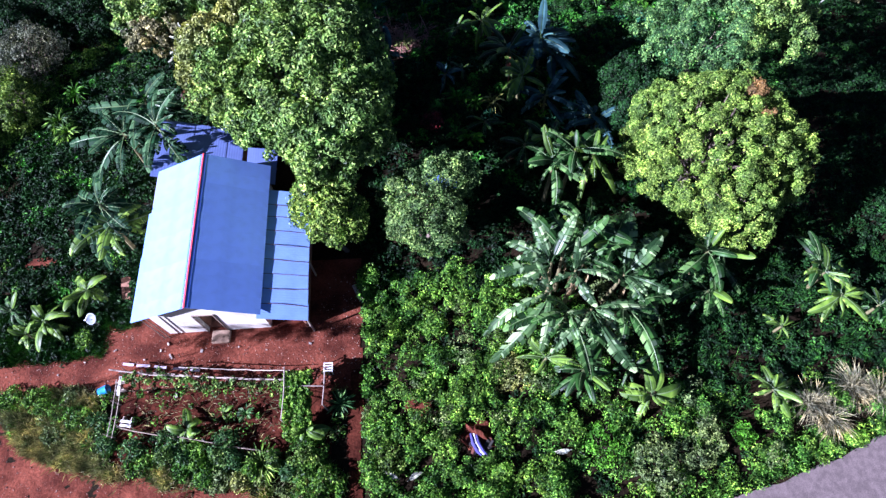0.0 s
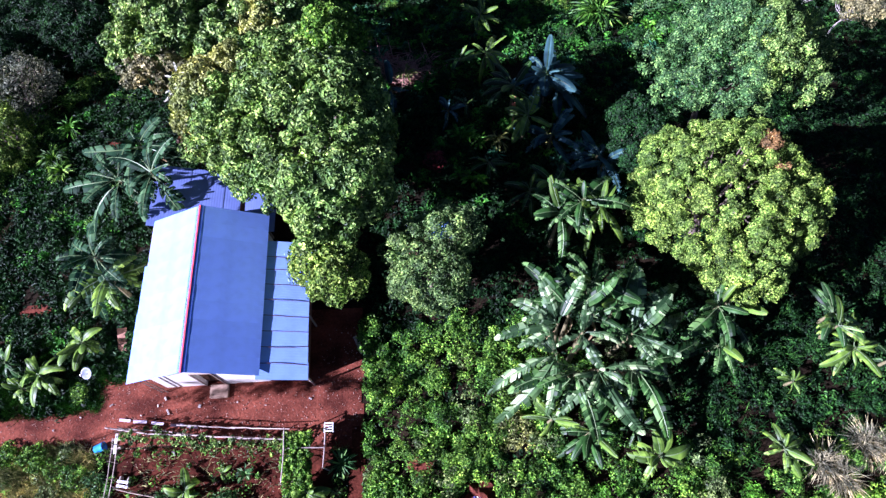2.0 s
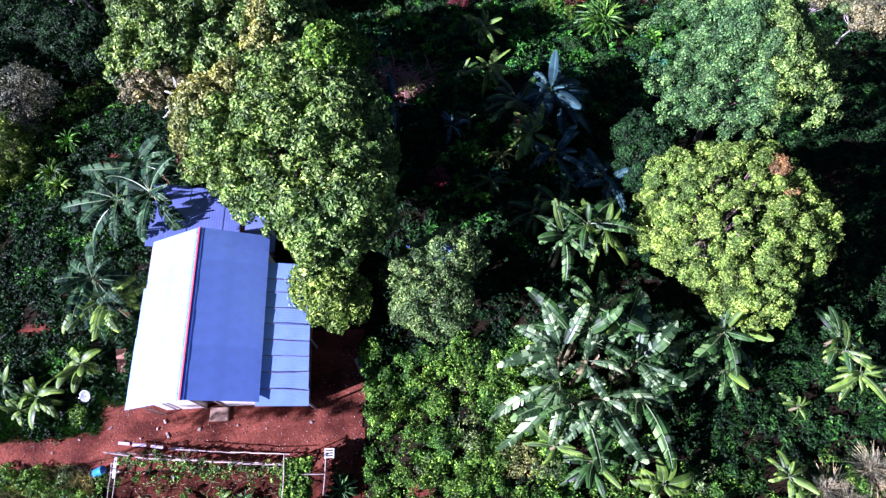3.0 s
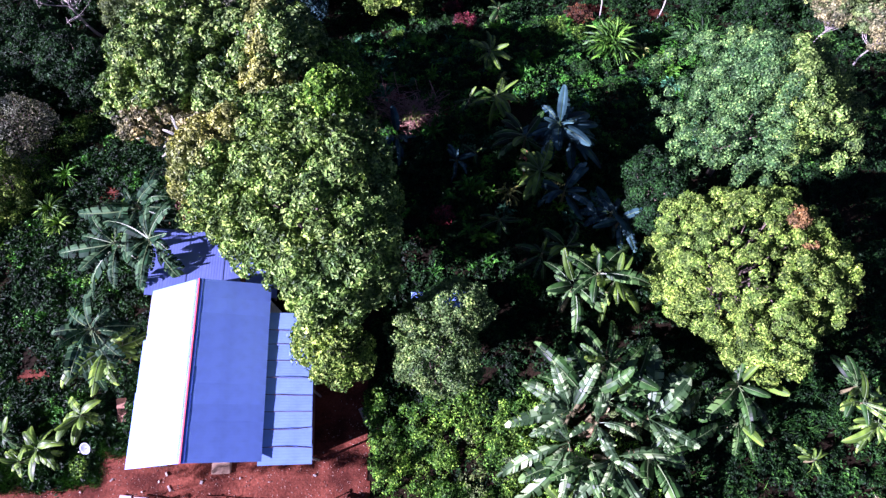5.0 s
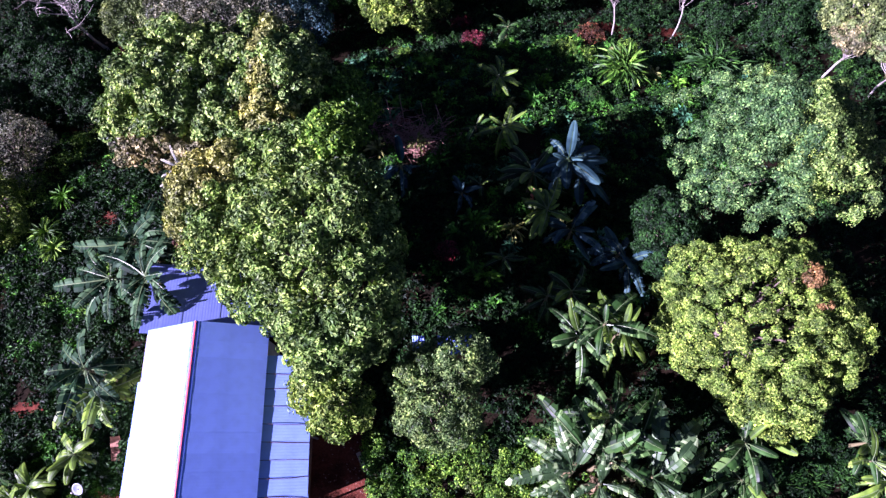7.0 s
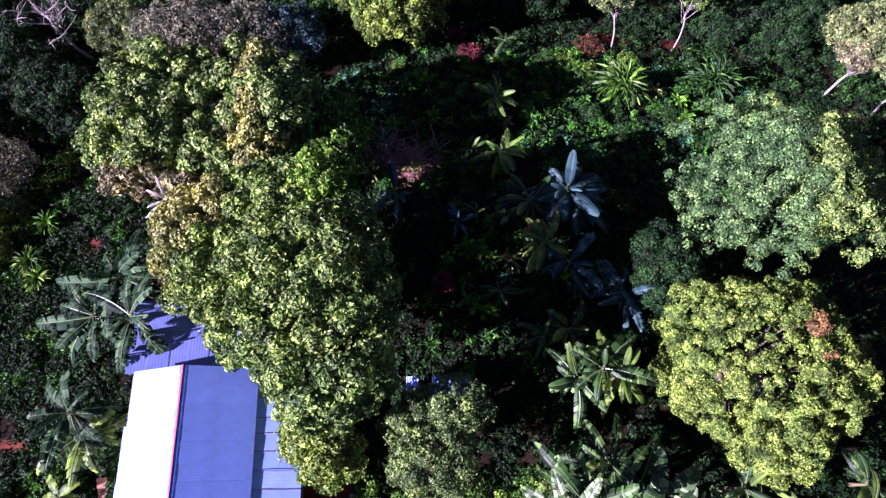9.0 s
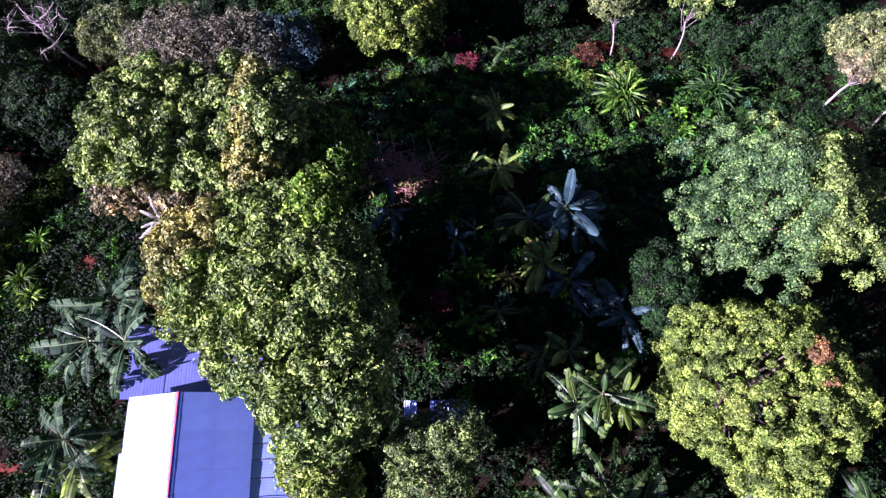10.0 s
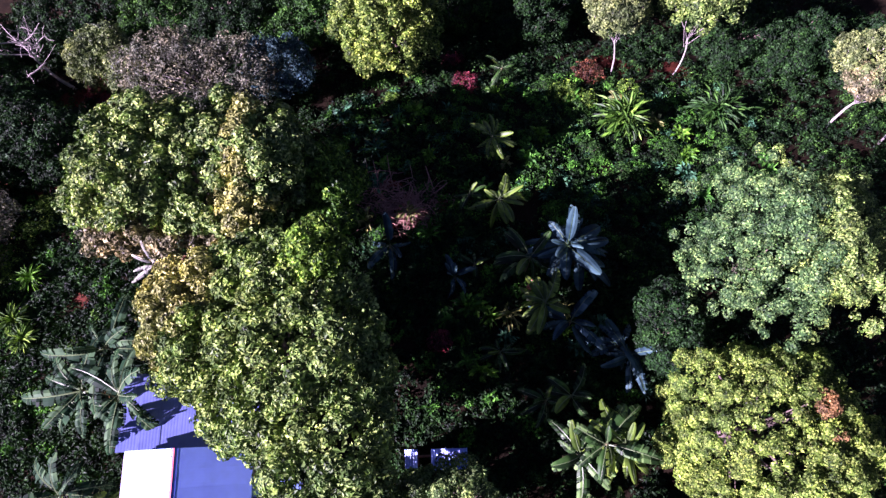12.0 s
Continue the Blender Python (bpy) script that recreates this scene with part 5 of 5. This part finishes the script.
for i, (x_, y_, r_, m_) in enumerate(((6.4, 1.1, 1.0, L_VIVID), (5.1, 1.9, 0.7, L_SHRUB), (4.4, 2.5, 0.6, L_FRESH), (2.75, 4.3, 1.0, L_YELLOW), (-2.6, 0.9, 0.8, L_LIME), (-12.2, 2.0, 0.75, L_BLUEGREEN), (-9.7, 1.7, 0.85, L_BLUEGREEN), (-6.2, 1.0, 0.9, L_LIME), (-18.5, 4.3, 0.7, L_SHRUB), (-17.3, 3.7, 0.6, L_SHRUB), (-16.2, 3.2, 0.6, L_SHRUB), (-15.5, 3.0, 0.55, L_BLUEGREEN), (-19.8, 4.4, 0.6, L_SHRUB), (-16.9, 4.3, 0.45, L_OLIVE), (12.75, 1.3, 0.55, L_VIVID), (-10.3, 0.75, 0.6, L_FRESH), (-9.7, 0.5, 0.5, L_OLIVE), (-11.4, 0.9, 0.45, L_FRESH), (-8.9, 0.3, 0.5, L_YELLOW), (-16.6, 3.4, 0.5, L_FRESH), (-18.2, 4.0, 0.55, L_SHRUB), (-17.4, 2.6, 0.5, L_OLIVE), (8.6, 0.1, 1.4, L_OLIVE), (10.4, 0.6, 1.0, L_OLIVE), (-10.9, 1.5, 0.7, L_SHRUB), (-9.3, 1.2, 0.6, L_BLUEGREEN), (-14.9, 2.1, 0.5, L_BLUEGREEN), (-6.1, 1.2, 0.9, L_SHRUB), (-5.4, 0.2, 0.8, L_SHRUB),
                                      (-6.0, -0.6, 0.9, L_SHRUB), (-16.9, 6.9, 0.5, L_SHRUB), (2.6, 6.2, 0.8, L_OLIVE), (2.2, 4.6, 0.9, L_SHRUB), (-1.3, 34.0, 0.6, L_LIME), (-2.9, 34.9, 0.6, L_SHRUB), (8.0, 35.0, 1.2, L_SHRUB), (9.4, 34.6, 0.9, L_SHRUB), (7.0, 35.4, 1.0, L_LUSH), (9.0, 30.0, 0.9, L_LUSH), (13.8, 30.0, 0.9, L_LUSH), (12.6, 35.6, 1.0, L_SHRUB), (10.6, 28.6, 0.6, L_LUSH), (16.0, 28.2, 0.9, L_LUSH), (6.2, 32.4, 0.7, L_LUSH), (19.0, 31.4, 0.8, L_LUSH))):
    shrub("shrub", "leafy green shrub standing in the undergrowth", (x_, y_), r_, r_ * 0.9, m_, 440 + i, group="shrubs")
for i, x_ in enumerate(np.arange(-13.6, -5.4, 0.75)):
    y_ = 1.55 - 0.11 * (x_ + 13.6) + 0.25 * math.sin(3.1 * x_)
    shrub("shrub", "leafy plant growing along the garden fence", (float(x_), y_), 0.38 + 0.12 * math.sin(5 * x_), 0.75, (L_BLUEGREEN, L_SHRUB, L_DEEP)[i % 3], 480 + i, 0.17, group="shrubs")
fr2 = np.random.default_rng(499)
fc = np.stack([fr2.uniform(-14.5, -7.0, 110), fr2.normal(size=110) * 0.16 - 0.18, fr2.uniform(0.2, 0.9, 110)], -1)
fc[:, 1] += np.interp(fc[:, 0], (-15.0, -11.1, -7.0), (5.2, 4.67, 4.36))
creeper = thing("creeper", (-10.8, 4.6, 0.0), "sparse green creeper growing over the pole fence", "creeper")
v, f = foliage(fc, np.tile([[0, -0.3, 1.0]], (110, 1)), fr2.uniform(0.08, 0.2, 110), 13, 0.14, fr2, 0.6)
child("foliage", mesh_of("foliage", v - np.array([-10.8, 4.6, 0.0]), f, [L_DEEP]), creeper)
# bean vine hanging over its trellis
vr = np.random.default_rng(460)
vc = np.stack([vr.uniform(-7.05, -5.95, 260), vr.uniform(1.9, 4.5, 260), np.zeros(260)], -1)
vc[:, 2] = 1.35 - 0.55 * np.abs(np.sin(vc[:, 0] * 9.0)) * vr.uniform(0, 1, 260) - np.clip(2.9 - vc[:, 1], 0, 1) * 0.9
vine = thing("climbing_vine", (-6.5, 3.3, 0.0), "bright green climbing vine covering a pole trellis", "vine")
v, f = foliage(vc, np.tile([[0, -0.2, 1.0]], (260, 1)), np.full(260, 0.18), 20, 0.13, vr, 0.7)
child("foliage", mesh_of("foliage", v - np.array([-6.5, 3.3, 0.0]), f, [L_SHRUB]), vine)
v, f = tubes([(bent((vr.uniform(-0.4, 0.4), vr.uniform(-0.9, 0.9), -0.1), (vr.uniform(-0.4, 0.4), vr.uniform(-0.9, 0.9), 1.2), 0.1, 5, vr), np.linspace(0.02, 0.01, 5)) for _ in range(8)], 4)
child("stems", mesh_of("stems", v, f, [M_BARK]), vine)
# rubbish heap and dry brush
heap = thing("rubbish_heap", (1.1, 1.65, 0.0), "reddish rubbish heap with dark and white cloth among shrubs", "heap")
hv, hf = lathe([(0.75, -0.05), (0.66, 0.16), (0.45, 0.34), (0.22, 0.44), (0.001, 0.47)], 14)
hv = hv * (1 + 0.2 * np.sin(hv[:, :1] * 7 + hv[:, 1:2] * 9))
child("mound", mesh_of("mound", hv, hf, [M_SOIL], smooth=False), heap)
hr = np.random.default_rng(470)
for i in range(12):
    part("rag", box_bm((hr.uniform(0.12, 0.4), hr.uniform(0.08, 0.22), 0.04), (hr.uniform(-0.35, 0.6), hr.uniform(-0.75, -0.05), 0.34 + 0.012 * i), 0.015, pose(0, 0, 0, hr.uniform(-25, 25), hr.uniform(-25, 25), hr.uniform(0, 180))), (M_DARK, M_RUST, M_DARK)[i % 3], heap)
M_NAVY = plain("navy_cloth", (0.03, 0.03, 0.14), (0.08, 0.07, 0.26), 9.0, 0.9)
for mat_, off, rad in ((M_NAVY, -0.12, 0.09), (M_WHITE, 0.0, 0.06), (M_NAVY, 0.11, 0.07)):
    v, f = tube(np.array([[-0.15 + off, 0.1, 0.42], [-0.08 + off, -0.3, 0.56], [0.08 + off, -0.62, 0.56], [0.24 + off, -0.78, 0.44]]), [rad * 0.6, rad, rad, rad * 0.6], 8)
    child("cloth_roll", mesh_of("cloth_roll", v, f, [mat_], smooth=True), heap)
for i, (x_, y_) in enumerate(((-3.3, 27.5), (-2.0, 26.4), (-2.9, 25.8), (-1.2, 25.5), (-0.7, 26.9), (-3.7, 26.6))):
    hp = thing("brush_pile", (x_, y_, gz(x_, y_)), "pile of dry reddish-brown cut brush", "brush pile", "brush piles")
    v, f = tubes([(bent((hr.normal() * 0.7, hr.normal() * 0.6, 0.02), (hr.normal() * 0.8, hr.normal() * 0.7, hr.uniform(0.1, 0.5)), 0.1, 4, hr), np.linspace(0.024, 0.012, 4)) for _ in range(90)], 4)
    child("brush", mesh_of("brush", v, f, [M_BRUSH]), hp)


for x_, y_, turn_ in ((5.0, 0.9, 195), (-1.9, -0.05, 40), (-2.2, 0.05, 160)):
    lf = thing("fallen_leaf", (x_, y_, gz(x_, y_) + 0.5), "pale dry fallen banana leaf lying in the thicket", "leaf", "fallen leaves")
    child("blade", blade("p", "flat1"), lf, "", pose(0, 0, 0.1, 0, 0, turn_) @ Matrix.Diagonal((0.75, 0.9, 0.4, 1)))


# ---- undergrowth ----
CLEAR = ((1.15, 1.5, 0.8), (4.7, 0.85, 0.45), (-2.0, -0.05, 0.45), (6.4, 1.1, 0.85), (2.75, 4.3, 0.8), (-2.6, 0.9, 0.6), (8.8, 2.9, 0.9), (14.4, 3.0, 0.8), (5.6, 3.9, 0.8), (16.6, 2.2, 0.8), (18.9, 3.0, 0.7))


def blocked(x, y, grow=0.0):
    spot = np.zeros(np.shape(x), bool)
    for a_, b_, c_ in CLEAR:
        spot |= (x - a_) ** 2 + (y - b_) ** 2 < c_ * c_
    return spot | in_yard(x, y, grow) | in_garden(x, y) | in_track(x, y, grow) | in_path(x, y, 0.15) | in_road(x, y, 0.12) | in_house(x, y) | in_patches(x, y, 0.65)


def undergrowth(name, label, box, clumps, r, h, leaf, per, mat, seed, where=None, slim=0.5, patch=0.0):
    rng = np.random.default_rng(seed)
    x0, x1, y0, y1 = box
    m = 9
    nb = clumps // m
    x, y = rng.uniform(x0, x1, nb), rng.uniform(y0, y1, nb)
    ok_ = np.ones(nb, bool) if where is None else where(x, y)
    if patch:
        ok_ &= (wob(x, y, 0.55) + 0.4 * wob(y, x, 1.3) + rng.normal(size=nb) * 0.15) > patch
    x, y = x[ok_], y[ok_]
    nb = len(x)
    size = rng.uniform(1.1, 2.6, nb)[:, None] * (r[0] + r[1]) / 2
    high = rng.uniform(h[0], h[1], nb)[:, None] * (0.8 + 0.4 * wob(x, y, 0.9))[:, None]
    a = rng.uniform(0, 2 * np.pi, (nb, m))
    u = np.sqrt(rng.uniform(0, 1, (nb, m)))
    x = (x[:, None] + size * u * np.cos(a)).ravel()
    y = (y[:, None] + size * u * np.sin(a)).ravel()
    rad = rng.uniform(r[0], r[1], nb * m)
    top = (high * np.sqrt(1.05 - u * u) * rng.uniform(0.8, 1.1, (nb, m))).ravel()
    o_ = np.stack([(u * np.cos(a)).ravel() * 0.8, (u * np.sin(a)).ravel() * 0.8, np.full(nb * m, 0.7)], -1)
    ok_ = ~blocked(x, y)
    x, y, rad, top, o_ = x[ok_], y[ok_], rad[ok_], top[ok_], unit(o_[ok_])
    c = np.stack([x, y, ground_z(x, y) + np.clip(top - rad * 0.6, 0.0, None)], -1)
    v, f = foliage(c, o_, rad, per, leaf, rng, slim, 0.15)
    tagged(new(name, mesh_of(name, v, f, [mat])), label, "undergrowth", kind="stuff")


def grass(name, label, box, tufts, height, mat, seed, where=None, blades=9, patch=0.0, spill=0.0):
    rng = np.random.default_rng(seed)
    x0, x1, y0, y1 = box
    x, y = rng.uniform(x0, x1, tufts), rng.uniform(y0, y1, tufts)
    ok_ = ~blocked(x, y, -spill)
    if where is not None:
        ok_ &= where(x, y)
    if patch:
        ok_ &= (wob(x, y, 0.5) + rng.normal(size=tufts) * 0.2) > patch
    x, y = np.repeat(x[ok_], blades), np.repeat(y[ok_], blades)
    n = len(x)
    a = rng.uniform(0, 2 * np.pi, n)
    el_ = rng.uniform(0.5, 1.4, n)
    way = np.stack([np.cos(a) * np.cos(el_), np.sin(a) * np.cos(el_), np.sin(el_)], -1)
    base = np.stack([x + rng.normal(size=n) * 0.07, y + rng.normal(size=n) * 0.07, ground_z(x, y) - 0.02], -1)
    L = height * rng.uniform(0.5, 1.2, n)
    v, f = leaf_mesh(base, way, unit(np.array([0, 0, 1.0]) - way * way[:, 2:] + 1e-3), L, 0.012 + 0.03 * L, 0.15)
    tagged(new(name, mesh_of(name, v, f, [mat])), label, "grass", kind="stuff")


undergrowth("shrub_thicket", "dense sunlit green shrub thicket beside the yard", (-4.0, 4.6, -6, 9.6), 1750, (0.16, 0.34), (0.3, 1.35), 0.115, 34, L_SHRUB, 501)
undergrowth("shrub_thicket", "fresh green shrubs filling the thicket", (-4.0, 4.6, -6, 9.6), 1800, (0.16, 0.36), (0.2, 1.15), 0.115, 34, L_FRESH, 531)
undergrowth("shrub_thicket", "mixed low green shrubs towards the road", (3.5, 26, -4, 7.5), 1900, (0.16, 0.34), (0.15, 0.95), 0.115, 28, L_SHRUB, 502, lambda x, y: (x < 9.5) | (y < 3.6))
undergrowth("shrub_thicket", "fresh green shrubs towards the road", (3.5, 26, -4, 7.5), 3000, (0.16, 0.36), (0.15, 0.85), 0.115, 28, L_FRESH, 532, lambda x, y: (x < 9.5) | (y < 3.6))
undergrowth("shrub_thicket", "olive shrubs scattered in the thicket", (-4.0, 26, -6, 9), 1300, (0.18, 0.34), (0.5, 1.3), 0.115, 28, L_OLIVE, 503, lambda x, y: (x < 9.5) | (y < 3.6), patch=0.05)
undergrowth("low_herbs", "dark low herbs filling the thicket floor", (-4.0, 27, -6, 10), 3600, (0.14, 0.26), (0.1, 0.3), 0.16, 9, L_HERB, 523)
grass("tall_grass", "tall green grass between shrubs and banana plants", (9, 28, 2, 12), 1400, 0.6, L_LUSH, 504, blades=9, patch=0.15)
grass("verge_grass", "short bright grass on the road verge", (4, 30, -4, 3.5), 7000, 0.32, L_FRESH, 505, lambda x, y: y < road_edge(x) + 0.8)
undergrowth("low_herbs", "low green herbs below the banana plants", (8.5, 28, 3.2, 10), 2600, (0.15, 0.3), (0.1, 0.5), 0.17, 12, L_HERB, 533)
undergrowth("low_herbs", "fresh herbs in patches below the banana plants", (8.5, 28, 3.2, 10), 1100, (0.15, 0.3), (0.2, 0.7), 0.17, 12, L_LUSH, 534, patch=0.05)
undergrowth("shade_herbs", "low herbs under the trees, shade put into their dark colour", (-4, 12, 8.5, 24), 6500, (0.14, 0.32), (0.1, 0.55), 0.2, 10, L_HERB, 506)
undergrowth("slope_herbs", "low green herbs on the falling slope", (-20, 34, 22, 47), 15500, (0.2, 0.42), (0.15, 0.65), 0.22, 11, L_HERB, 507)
undergrowth("slope_shrubs", "brighter green bushes in patches on the slope", (-6, 30, 22, 38), 3200, (0.22, 0.45), (0.4, 1.05), 0.16, 17, L_LUSH, 508, patch=0.12)
undergrowth("slope_shrubs", "bright saturated green bushes on the shaded slope", (-7, 17, 24, 37), 1900, (0.16, 0.34), (0.25, 0.8), 0.14, 18, L_SHADE, 541, patch=0.0)
undergrowth("slope_shrubs", "cool green herbs on the shaded slope", (-7, 20, 23, 37), 2100, (0.16, 0.34), (0.15, 0.6), 0.16, 15, L_TEAL, 542, patch=-0.05)
undergrowth("shade_herbs", "green herbs in the shade between the trees", (-3, 11, 14, 24), 1300, (0.14, 0.3), (0.15, 0.6), 0.16, 14, L_SHADE, 543, patch=0.1)
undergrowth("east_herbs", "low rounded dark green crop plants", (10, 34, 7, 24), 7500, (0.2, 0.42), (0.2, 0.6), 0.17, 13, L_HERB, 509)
undergrowth("west_herbs", "herbs west of the house, shade put into their dark green", (-34, -13.5, 6, 46), 12500, (0.16, 0.36), (0.1, 0.5), 0.21, 10, L_HERB, 510)
grass("west_grass", "dull green grass on the western ground", (-30, -13.5, 6.3, 32), 5200, 0.45, L_HERB, 511, blades=7, patch=0.05)
undergrowth("hedge", "olive hedge along the western bank", (-27, -18, 17, 32), 2600, (0.2, 0.36), (0.4, 0.8), 0.12, 22, L_SHRUB, 512, lambda x, y: np.abs(x + 24.6 - (y - 20.4) * 0.32) < 0.7)
grass("bank_grass", "half dry grass on the bank between track and lane", (-26, -12, -1.0, 5), 11000, 0.45, L_DRY, 513, lambda x, y: y < track_edge(x) + 0.75, blades=12, patch=0.02, spill=0.1)
grass("bank_grass", "green grass on the bank between track and lane", (-26, -4.3, -3, 5), 6500, 0.5, L_GRASS, 514, lambda x, y: y < 4.9, blades=8, patch=0.05)
undergrowth("bank_herbs", "green herbs on the bank below the garden", (-24, -4.3, -6, 4.9), 1100, (0.15, 0.28), (0.15, 0.7), 0.12, 20, L_FRESH, 515)
undergrowth("bank_herbs", "olive herbs on the bank below the garden", (-24, -4.3, -6, 4.9), 800, (0.15, 0.28), (0.2, 0.6), 0.12, 20, L_OLIVE, 521)
undergrowth("bank_herbs", "dark low herbs on the bank", (-24, -4.3, -6, 4.9), 500, (0.12, 0.22), (0.05, 0.2), 0.14, 9, L_FRESH, 522)
grass("bank_grass", "pale dry tufts scattered over the bank", (-24, -14.8, -0.5, 4.7), 2800, 0.55, L_DRY, 526, lambda x, y: y < 4.6, blades=11, patch=0.1)
grass("bank_grass", "dry grass verge along the earth track", (-16, -4.3, -6, 1.6), 2200, 0.5, L_DRY, 516, lambda x, y: ~in_garden(x, y), blades=8, patch=0.1, spill=0.3)
undergrowth("back_herbs", "herbs behind the house, dark with painted shade", (-14, -3, 16.5, 26), 5000, (0.16, 0.3), (0.1, 0.5), 0.16, 10, L_HERB, 517)
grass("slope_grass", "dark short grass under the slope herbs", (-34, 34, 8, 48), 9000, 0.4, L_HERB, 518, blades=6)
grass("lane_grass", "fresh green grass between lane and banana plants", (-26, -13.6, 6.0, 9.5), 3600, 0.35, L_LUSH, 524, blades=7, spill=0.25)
undergrowth("west_herbs", "herbs around the western banana plants, dark with painted shade", (-26, -13.6, 8, 22), 4200, (0.16, 0.34), (0.1, 0.5), 0.21, 10, L_HERB, 525)
undergrowth("west_herbs", "saturated green herbs in patches west of the house", (-27, -16, 9, 30), 1500, (0.16, 0.32), (0.1, 0.5), 0.17, 14, L_SHADE, 544, patch=0.05)
undergrowth("west_shrubs", "fresh green bushes in patches west of the house", (-28, -15.6, 9.6, 33), 1500, (0.18, 0.36), (0.3, 0.8), 0.13, 20, L_FRESH, 535, patch=0.1)
# dry stalks lying on the tilled soil
st = np.random.default_rng(540)
sx, sy, sa_ = st.uniform(-14.4, -7.2, 420), st.uniform(1.9, 4.5, 420), st.uniform(0, 2 * np.pi, 420)
sw = unit(np.stack([np.cos(sa_), np.sin(sa_) * 0.5, st.uniform(0.0, 0.35, 420)], -1))
v, f = leaf_mesh(np.stack([sx, sy, np.full(420, 0.07)], -1), sw, np.tile([[0, 0, 1.0]], (420, 1)), st.uniform(0.12, 0.5, 420), np.full(420, 0.03), 0.1)
tagged(new("dry_stalks", mesh_of("dry_stalks", v, f, [L_DULL])), "dry stalks and leaves strewn over tilled soil", "plant litter", kind="stuff")
# garden crops in rows
cr = np.random.default_rng(520)
cx_, cy_ = [], []
for row in np.arange(1.9, 4.6, 0.55):
    for xx in np.arange(-14.2, -7.3, 0.42):
        if cr.random() < (0.95 if row > 3.8 else 0.4):
            cx_.append(xx + cr.normal() * 0.08), cy_.append(row + cr.normal() * 0.08)
cc = np.stack([np.array(cx_), np.array(cy_), np.where(np.array(cy_) > 3.7, cr.uniform(0.2, 0.7, len(cx_)), cr.uniform(0.1, 0.3, len(cx_)))], -1)
v, f = foliage(cc, np.tile([[0, 0, 1.0]], (len(cc), 1)), cr.uniform(0.12, 0.36, len(cc)), 26, 0.13, cr)
tagged(new("garden_crops", mesh_of("garden_crops", v, f, [L_FRESH])), "young vegetable plants in rows on dark red soil", "crops", kind="stuff")
